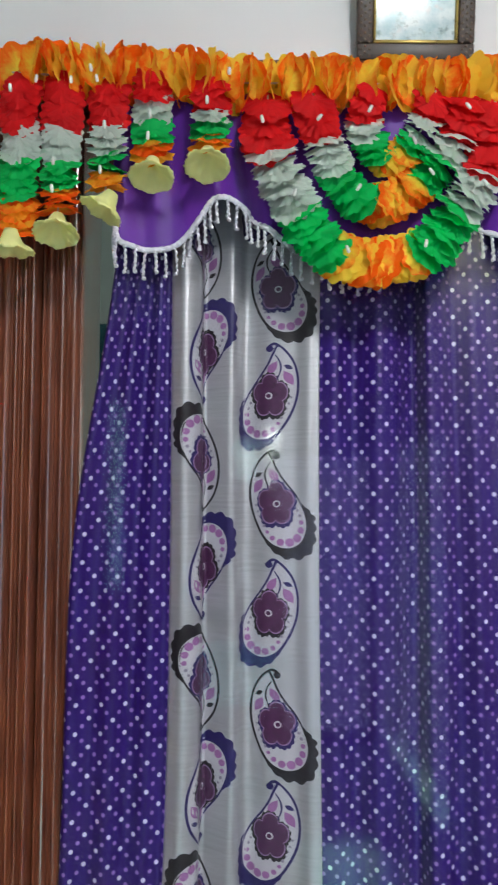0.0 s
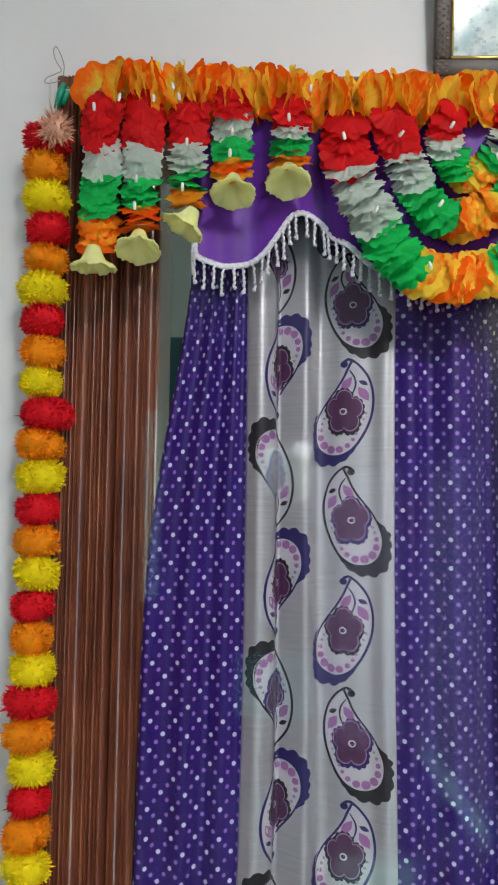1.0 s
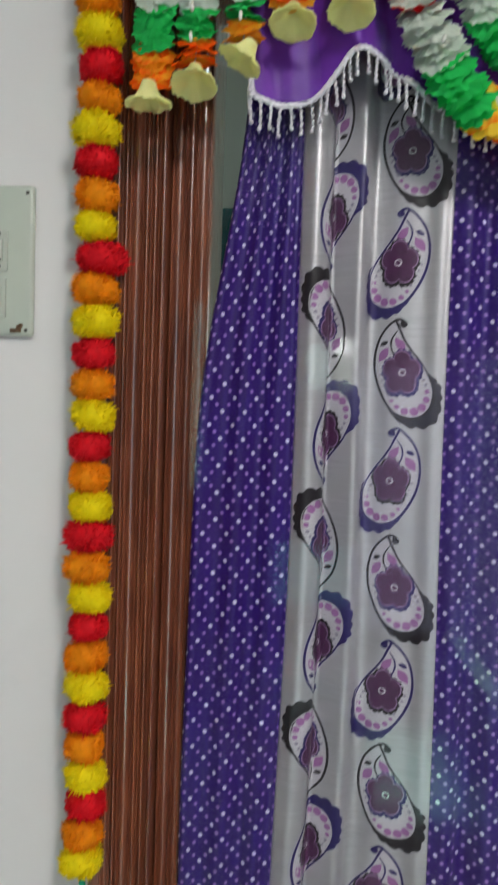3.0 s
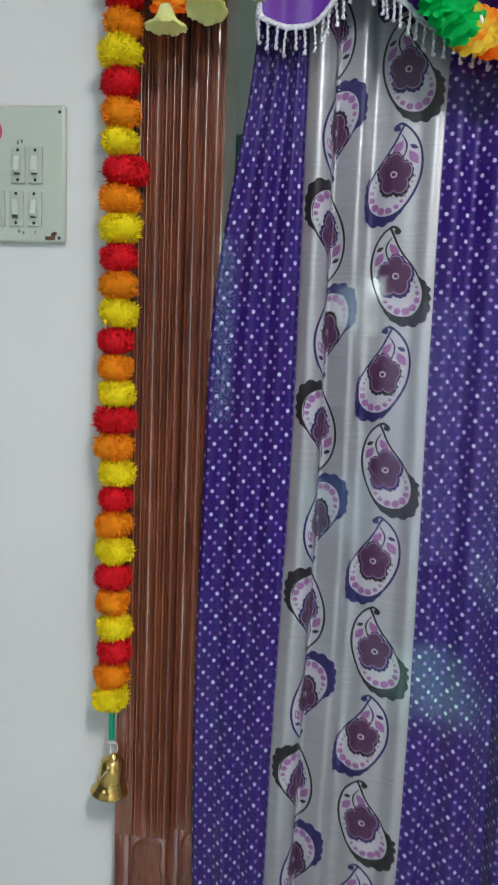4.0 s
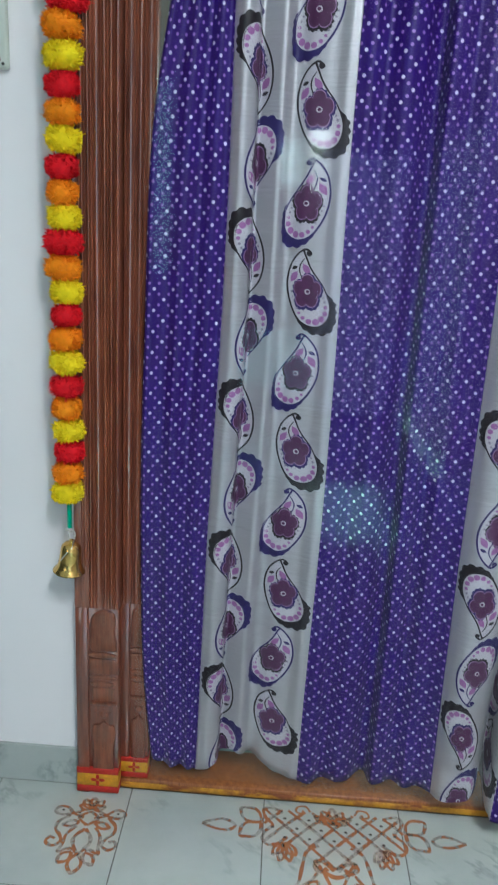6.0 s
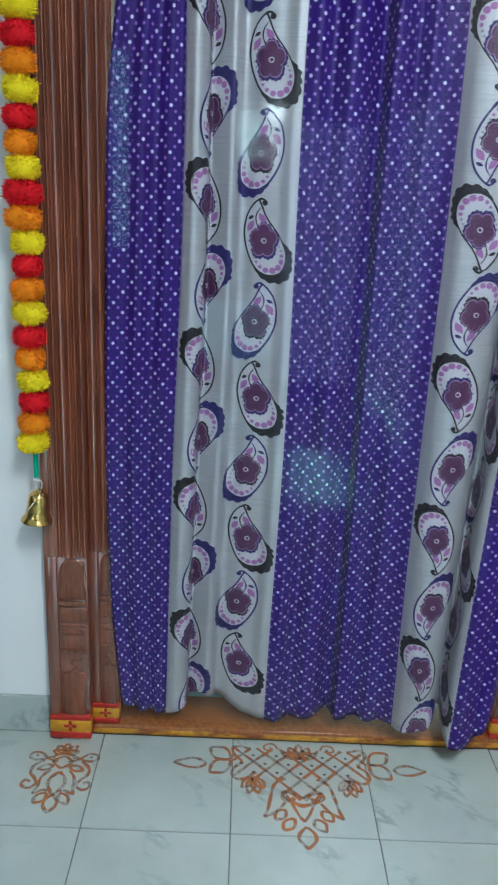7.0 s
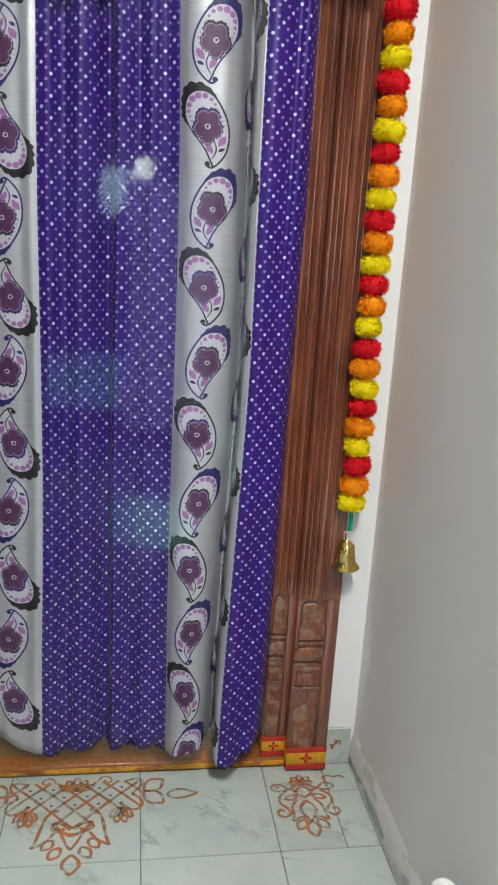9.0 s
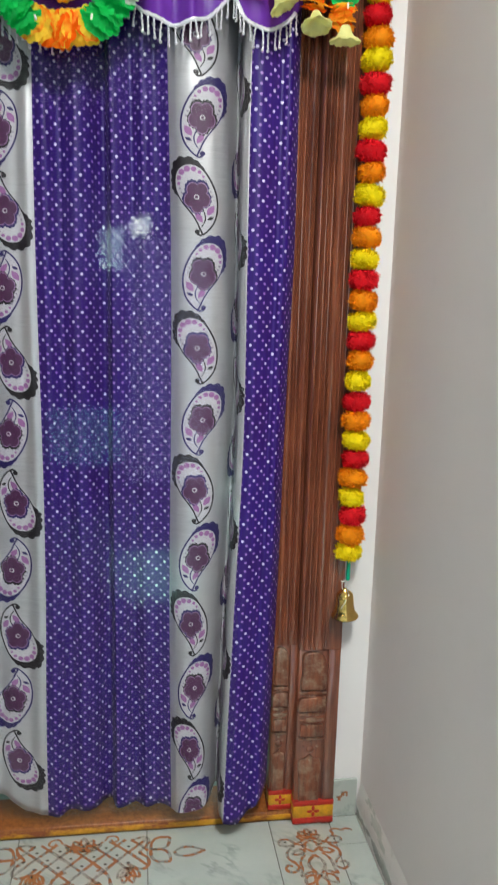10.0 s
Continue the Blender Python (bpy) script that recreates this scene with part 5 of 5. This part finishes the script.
rail(-PW / 2, PW / 2, 0.0, BW, "rail", FRAMEWOOD)
rail(-PW / 2, PW / 2, PH - BW, PH, "rail", FRAMEWOOD)
rail(-PW / 2, -PW / 2 + BW, BW, PH - BW, "stile", FRAMEWOOD)
rail(PW / 2 - BW, PW / 2, BW, PH - BW, "stile", FRAMEWOOD)
stud_bm = bmesh.new()
bmesh.ops.create_icosphere(stud_bm, subdivisions=1, radius=0.0022)
STUD = to_mesh("stud", stud_bm, simple("worn_frame_stud", (0.22, 0.16, 0.12), 0.45))
for k in range(23):
    for side in (-1, 1):
        for j in (0, 1, 2):
            share("stud", STUD, pic, Matrix.Translation((side * (PW / 2 - 0.006 - 0.0065 * j), -0.012, 0.006 + 0.0095 * k + 0.0047 * (j % 2))))
for args in ((-PW / 2 + BW, PW / 2 - BW, BW, BW + 0.005), (-PW / 2 + BW, PW / 2 - BW, PH - BW - 0.005, PH - BW), (-PW / 2 + BW, -PW / 2 + BW + 0.004, BW + 0.005, PH - BW - 0.005), (PW / 2 - BW - 0.004, PW / 2 - BW, BW + 0.005, PH - BW - 0.005)):
    part("gilt_slip", cube(args[0], args[1], -0.010, 0.002, args[2], args[3], 0.001, 1), GILT, pic)


def faded_print():
    a = Nodes("faded_blue_print")
    c = a.coords()
    n1 = a.noise(c, 24, 4, 0.6)
    n2 = a.noise(c, 60, 3, 0.6)
    col = a.mix(a.ramp(n1, 0.40, 0.62), (0.72, 0.80, 0.80), (0.34, 0.50, 0.55))
    col = a.mix(a.ramp(n2, 0.56, 0.70, 0, 0.75), col, (0.12, 0.19, 0.19))
    col = a.mix(a.ramp(a.noise(c, 33, 2), 0.62, 0.72, 0, 0.5), col, (0.60, 0.36, 0.30))
    return a.set(base=col, rough=0.12, coat=0.6)


part("print", cube(-PW / 2 + BW + 0.002, PW / 2 - BW - 0.002, -0.004, 0.001, BW + 0.003, PH - BW - 0.003), faded_print(), pic, "faded pale blue print behind glass", False)

# ---- switchboard ----
board = base_at("switchboard", -0.714, 0.29, 1.692)
tagged(board, "ivory switchboard plate with small switches on the wall", "switchboard")


def in_board(ob):
    ob.matrix_basis = Matrix.Translation((0.72, -0.29, -1.70))
    return ob


plate = bmesh.new()
box(plate, -0.880, -0.563, 0.2865, 0.3005, 1.583, 1.812, 0.006, 3)
in_board(part("plate", plate, PLATE, board))
screw = [(-0.573, 1.800), (-0.573, 1.592), (-0.870, 1.800), (-0.870, 1.592)]
for x, z in screw:
    bm = bmesh.new()
    lathe(bm, [(0.0001, 0.0022), (0.0022, 0.0018), (0.0030, 0.0)], 12)
    ob = part("screw", bm, DARK, board)
    ob.matrix_basis = Matrix.Translation((0.72, -0.29, -1.70)) @ pose(x, 0.2865, z, 90, 0, 0)


def switch_unit(x, z, on):
    u = in_board(part("switch", cube(x - 0.0125, x + 0.0125, 0.2815, 0.2868, z - 0.0300, z + 0.0300, 0.0012, 2), SWITCH, board, "", False))
    bm = cube(x - 0.0065, x + 0.0065, 0.2775, 0.2818, z - 0.0165, z + 0.0165, 0.001, 1)
    part("surround", bm, SWITCH, u, "", False)
    bm = bmesh.new()
    s = 1 if on else -1
    v = [bm.verts.new(p) for p in ((x - 0.005, 0.2776, z - 0.0145), (x + 0.005, 0.2776, z - 0.0145), (x + 0.005, 0.2776, z + 0.0145), (x - 0.005, 0.2776, z + 0.0145),
                                   (x - 0.005, 0.2725 if s > 0 else 0.2768, z - 0.010), (x + 0.005, 0.2725 if s > 0 else 0.2768, z - 0.010), (x + 0.005, 0.2768 if s > 0 else 0.2725, z + 0.013), (x - 0.005, 0.2768 if s > 0 else 0.2725, z + 0.013))]
    for f in ((0, 1, 5, 4), (1, 2, 6, 5), (2, 3, 7, 6), (3, 0, 4, 7), (4, 5, 6, 7)):
        bm.faces.new([v[i] for i in f])
    part("rocker", bm, ROCKER, u, "", False)
    part("slot", cube(x - 0.0048, x + 0.0048, 0.2768, 0.2778, z - 0.0165, z - 0.0112), DARK, u, "", False)
    for dz in (-0.0245, 0.0245):
        bm = bmesh.new()
        lathe(bm, [(0.0001, 0.0012), (0.0022, 0.0010), (0.0028, 0.0)], 10)
        ob = part("screw", bm, DARK, u)
        ob.matrix_basis = pose(x, 0.2815, z + dz, 90, 0, 0)


for x, z, on in ((-0.6455, 1.712, 1), (-0.6145, 1.712, 1), (-0.6820, 1.640, 1), (-0.6490, 1.640, 0), (-0.6165, 1.640, 1), (-0.7150, 1.640, 0), (-0.7480, 1.640, 1)):
    switch_unit(x, z, on)
bm = bmesh.new()
lathe(bm, [(0.0001, 0.016), (0.010, 0.0145), (0.018, 0.009), (0.0225, 0.003), (0.0235, 0.0)], 28)
ob = part("indicator_cap", bm, PINK, board, "round pink plastic cap")
ob.matrix_basis = Matrix.Translation((0.72, -0.29, -1.70)) @ pose(-0.6985, 0.2865, 1.768, 90, 0, 0)
bm = bmesh.new()
for x0, x1, z0, z1 in ((-0.598, -0.588, 1.588, 1.5945), (-0.588, -0.580, 1.5885, 1.600), (-0.584, -0.5775, 1.596, 1.602)):
    box(bm, x0, x1, 0.2860, 0.2868, z0, z1)
in_board(part("rust_mark", bm, RUST, board, "brown chipped patch"))
bm = bmesh.new()
for x, z, w in ((-0.645, 1.602, 0.004), (-0.637, 1.600, 0.003), (-0.616, 1.601, 0.002), (-0.647, 1.750, 0.004), (-0.640, 1.752, 0.003)):
    box(bm, x - w / 2, x + w / 2, 0.2860, 0.2868, z - 0.003, z + 0.003)
in_board(part("pencil_mark", bm, simple("faint_pencil", (0.30, 0.32, 0.29), 0.7), board, "faint pencil marks"))

# ---- drawings on the floor ----


DOTPAINT = simple("dark_dot_paint", (0.05, 0.035, 0.03), 0.6)


class Drawing:
    def __init__(self, cx, cy, tilt=0.0):
        self.ob = base_at("floor_drawing", cx, cy, 0)
        self.c, self.s = math.cos(tilt), math.sin(tilt)
        self.o = (cx, cy)
        self.k = 0

    def at(self, p):
        return (self.o[0] + p[0] * self.c - p[1] * self.s, self.o[1] + p[0] * self.s + p[1] * self.c)

    def line(self, pts, w=0.0090, close=False, n=None):
        P = spline(list(pts) + ([pts[0]] if close else []), n or max(12, len(pts) * 8))
        P = np.array([self.at(p) for p in P])
        d = np.gradient(P, axis=0)
        nn = np.stack([-d[:, 1], d[:, 0]], 1)
        nn /= np.linalg.norm(nn, axis=1, keepdims=True) + 1e-9
        self.k += 1
        h = 0.0009 + 0.00006 * (self.k % 7)
        vs, bm = [], bmesh.new()
        for i, (p, q) in enumerate(zip(P, nn)):
            ww = w * (1.08 + 0.16 * math.sin(i * 0.5 + self.k))
            p = p - np.array(self.o)
            vs.append((bm.verts.new((*(p + q * ww / 2), h)), bm.verts.new((*(p - q * ww / 2), h))))
        for a, b in zip(vs, vs[1:]):
            bm.faces.new((a[0], b[0], b[1], a[1]))
        bmesh.ops.recalc_face_normals(bm, faces=bm.faces)
        part("painted_stroke", bm, LINE, self.ob, "", False)

    def petal(self, x, y, ang, ln, wd, w=0.0082):
        """A pointed loop from x, y."""
        a = radians(ang)
        f = lambda s, t: (x + s * math.cos(a) - t * math.sin(a), y + s * math.sin(a) + t * math.cos(a))
        self.line([f(0, 0), f(ln * 0.3, wd * 0.42), f(ln * 0.62, wd * 0.5), f(ln * 0.9, wd * 0.2), f(ln, 0), f(ln * 0.9, -wd * 0.2), f(ln * 0.62, -wd * 0.5), f(ln * 0.3, -wd * 0.42), f(0, 0)], w, False, 40)

    def dot(self, x, y, r=0.006):
        p = self.at((x, y))
        n = 8
        bm = bmesh.new()
        bm.faces.new([bm.verts.new((p[0] - self.o[0] + r * math.cos(6.2832 * i / n), p[1] - self.o[1] + r * 0.8 * math.sin(6.2832 * i / n), 0.0016)) for i in range(n)])
        part("painted_dot", bm, DOTPAINT, self.ob, "", False)

    def done(self, label):
        tagged(self.ob, label, "floor drawing", "painted drawings on the floor")


def middle_drawing():
    g = Drawing(0.162, 0.170)
    for sx in (-1, 1):
        q = lambda *p: [(sx * x, y) for x, y in p]
        turn = lambda a: a if sx > 0 else 180 - a
        # slanting strokes of the lattice
        for x0, y0, ln in ((-0.160, 0.094, 0.158), (-0.104, 0.094, 0.150), (-0.048, 0.092, 0.106), (0.008, 0.092, 0.106), (0.064, 0.092, 0.098), (0.118, 0.090, 0.042)):
            g.line(q((x0, y0), (x0 + ln * 0.5, y0 - ln * 0.5 + 0.003), (x0 + ln, y0 - ln)), 0.0072)
        # rounded corners at the ends of the lattice
        g.line(q((0.118, 0.090), (0.146, 0.098), (0.162, 0.090), (0.156, 0.066), (0.140, 0.046), (0.158, 0.024), (0.162, 0.002), (0.148, -0.012), (0.128, -0.006), (0.106, 0.014)), 0.0074)
        # lotus hanging from each corner
        for a, ln in ((-128, 0.040), (-104, 0.050), (-78, 0.050), (-52, 0.042)):
            g.petal(sx * 0.112, -0.004, turn(a), ln, 0.020, 0.0066)
        # heart of two loops and a pointed leaf beyond it
        g.petal(sx * 0.166, 0.052, turn(38), 0.062, 0.040, 0.0074)
        g.petal(sx * 0.166, 0.050, turn(-42), 0.064, 0.040, 0.0074)
        g.line(q((0.302, 0.036), (0.262, 0.052), (0.236, 0.046), (0.226, 0.034), (0.240, 0.022), (0.268, 0.022), (0.302, 0.036)), 0.0070, False, 40)
        # flank sweeping down and out to a point
        g.line(q((0.036, -0.004), (0.062, -0.022), (0.072, -0.058), (0.080, -0.100), (0.088, -0.122)), 0.0072)
        g.line(q((0.088, -0.122), (0.060, -0.104), (0.040, -0.078)), 0.0066)
        # curls round the heart
        g.line(q((0.004, -0.070), (0.020, -0.052), (0.040, -0.046), (0.046, -0.062), (0.032, -0.074), (0.018, -0.064)), 0.0095)
        g.line(q((0.026, -0.078), (0.012, -0.112), (0.0, -0.132)), 0.0066)
        # drops along the lower edge
        g.petal(sx * 0.040, -0.100, turn(-50), 0.036, 0.022, 0.0066)
        g.petal(sx * 0.022, -0.124, turn(-54), 0.040, 0.024, 0.0070)
        # small curl over the lattice
        g.line(q((0.052, 0.094), (0.062, 0.110), (0.080, 0.108), (0.086, 0.094), (0.074, 0.088), (0.068, 0.098)), 0.0050)
    for a, ln in ((24, 0.046), (56, 0.044), (90, 0.048), (124, 0.044), (156, 0.046)):
        g.petal(0, 0.062, a, ln, 0.019, 0.0070)
    g.petal(0.004, -0.146, -90, 0.056, 0.036, 0.0076)
    g.line([(-0.046, -0.044), (-0.030, -0.070), (0.0, -0.086), (0.030, -0.070), (0.044, -0.044)], 0.010)
    g.line([(-0.020, -0.050), (0.0, -0.062), (0.022, -0.050)], 0.008)
    for j, y in enumerate((0.068, 0.040, 0.012)):
        for i in range(-3, 4):
            x = i * 0.056 + 0.028 * (j % 2)
            if abs(x) < 0.150 - 0.030 * (j == 2):
                g.dot(x, y, 0.0042)
    g.done("large orange-brown painted lotus lattice on the floor tiles before the threshold")


def side_drawing(cx, cy, sx, label):
    g = Drawing(cx, cy)
    for s in (-1, 1):
        q = lambda *p: [(s * x, y) for x, y in p]
        turn = lambda a: a if s > 0 else 180 - a
        # loop with an eye, reaching outwards
        g.line(q((0.012, 0.040), (0.036, 0.050), (0.056, 0.068), (0.076, 0.066), (0.080, 0.052), (0.062, 0.044), (0.040, 0.050), (0.018, 0.062)), 0.0070)
        # scroll running down to an outward spiral
        g.line(q((0.044, 0.044), (0.064, 0.024), (0.066, 0.002), (0.052, -0.016), (0.046, -0.034), (0.062, -0.046), (0.078, -0.036), (0.072, -0.022), (0.060, -0.026)), 0.0074)
        # square of the lattice and small leaf below it
        g.line(q((0.0, 0.060), (0.022, 0.040), (0.0, 0.018)), 0.0066)
        g.petal(s * 0.018, 0.026, turn(-18), 0.036, 0.016, 0.0068)
        # bud with an outer petal
        g.line(q((0.0, 0.008), (0.016, -0.012), (0.019, -0.030), (0.010, -0.050), (0.0, -0.064)), 0.0080)
        g.line(q((0.022, 0.014), (0.038, -0.012), (0.040, -0.040), (0.044, -0.060), (0.026, -0.050), (0.014, -0.052)), 0.0070)
        # drops below
        g.petal(s * 0.014, -0.058, turn(-52), 0.038, 0.022, 0.0070)
        g.petal(0, 0.068, 90 - s * 42, 0.034, 0.018, 0.0066)
        g.petal(0, 0.068, 90 - s * 76, 0.030, 0.016, 0.0066)
        g.dot(s * 0.064, 0.058, 0.0034)
        g.dot(s * 0.024, 0.052, 0.003)
    g.petal(0, 0.068, 90, 0.034, 0.018, 0.0066)
    g.petal(0, -0.062, -90, 0.052, 0.028, 0.0072)
    if sx > 0:
        g.line([(0.060, 0.068), (0.066, 0.080), (0.062, 0.090), (0.076, 0.096), (0.092, 0.090), (0.104, 0.094), (0.120, 0.086)], 0.0066)
    g.done(label)


middle_drawing()
side_drawing(-0.400, 0.151, -1, "small orange-brown painted lotus on the tiles before a door post")
side_drawing(0.733, 0.151, 1, "small orange-brown painted lotus on the tiles beside the side wall")

smear = bmesh.new()
for x0, x1, z0, z1 in ((0.822, 0.838, 0.058, 0.063), (0.834, 0.844, 0.062, 0.076), (0.838, 0.852, 0.070, 0.075), (0.826, 0.834, 0.048, 0.058), (0.848, 0.853, 0.060, 0.072)):
    box(smear, x0, x1, 0.2915, 0.2930, z0, z1, 0.0005, 1)
tagged(finish("painted_mark", smear, LINE), "small orange-brown painted mark on the skirting tile", "floor drawing", "painted drawings on the floor")

# ---- things of the far room and behind the walk ----
cab = base_at("steel_cupboard", -0.60, 1.5, 0)
tagged(cab, "dark teal painted steel cupboard standing in the far room", "cupboard")
part("body", cube(-0.42, 0.38, -0.2, 0.2, 0.0, 2.02, 0.012, 2), TEAL, cab)
part("door", cube(-0.41, -0.022, -0.215, -0.201, 0.05, 1.98, 0.004, 2), TEAL, cab)
part("door", cube(-0.018, 0.37, -0.215, -0.201, 0.05, 1.98, 0.004, 2), TEAL, cab)
bm = bmesh.new()
tube(bm, [(0.03, -0.215, 0.95), (0.03, -0.245, 0.97), (0.03, -0.245, 1.10), (0.03, -0.215, 1.12)], 0.006, 8)
part("handle", bm, simple("chromed_steel", (0.7, 0.7, 0.7), 0.15, 1.0), cab, "chrome handle")

# aqua plastic tub by the side wall, with a white bottle standing in it
tub = base_at("plastic_tub", 0.785, -0.455, 0)
tagged(tub, "pale aqua glossy plastic tub on the floor by the wall", "tub")
bm = bmesh.new()
lathe(bm, [(0.0005, 0.002), (0.058, 0.002), (0.062, 0.006), (0.070, 0.12), (0.076, 0.240), (0.0755, 0.243), (0.074, 0.240), (0.068, 0.12), (0.059, 0.010), (0.0005, 0.008)], 40)
part("bowl", bm, AQUA, tub)
bm = bmesh.new()
tube(bm, [(0.0785 * math.cos(a), 0.0785 * math.sin(a), 0.243) for a in np.linspace(0, 2 * math.pi, 49)[:-1]], 0.0042, 8, 0, True)
part("rim", bm, AQUA, tub, "rolled rim")
bottle = base_at("plastic_bottle", 0.814, -0.452, 0.011)
tagged(bottle, "white glossy plastic bottle standing in the aqua tub", "bottle")
bm = bmesh.new()
lathe(bm, [(0.0005, 0.0), (0.026, 0.001), (0.029, 0.006), (0.030, 0.245), (0.028, 0.262), (0.024, 0.272), (0.0005, 0.276)], 32)
part("body", bm, BEAD, bottle)
bm = bmesh.new()
lathe(bm, [(0.0005, 0.327), (0.010, 0.326), (0.018, 0.322), (0.024, 0.313), (0.0265, 0.300), (0.0270, 0.2765), (0.0005, 0.2765)], 32)
part("cap", bm, BEAD, bottle, "domed white cap")

lay_tiles()
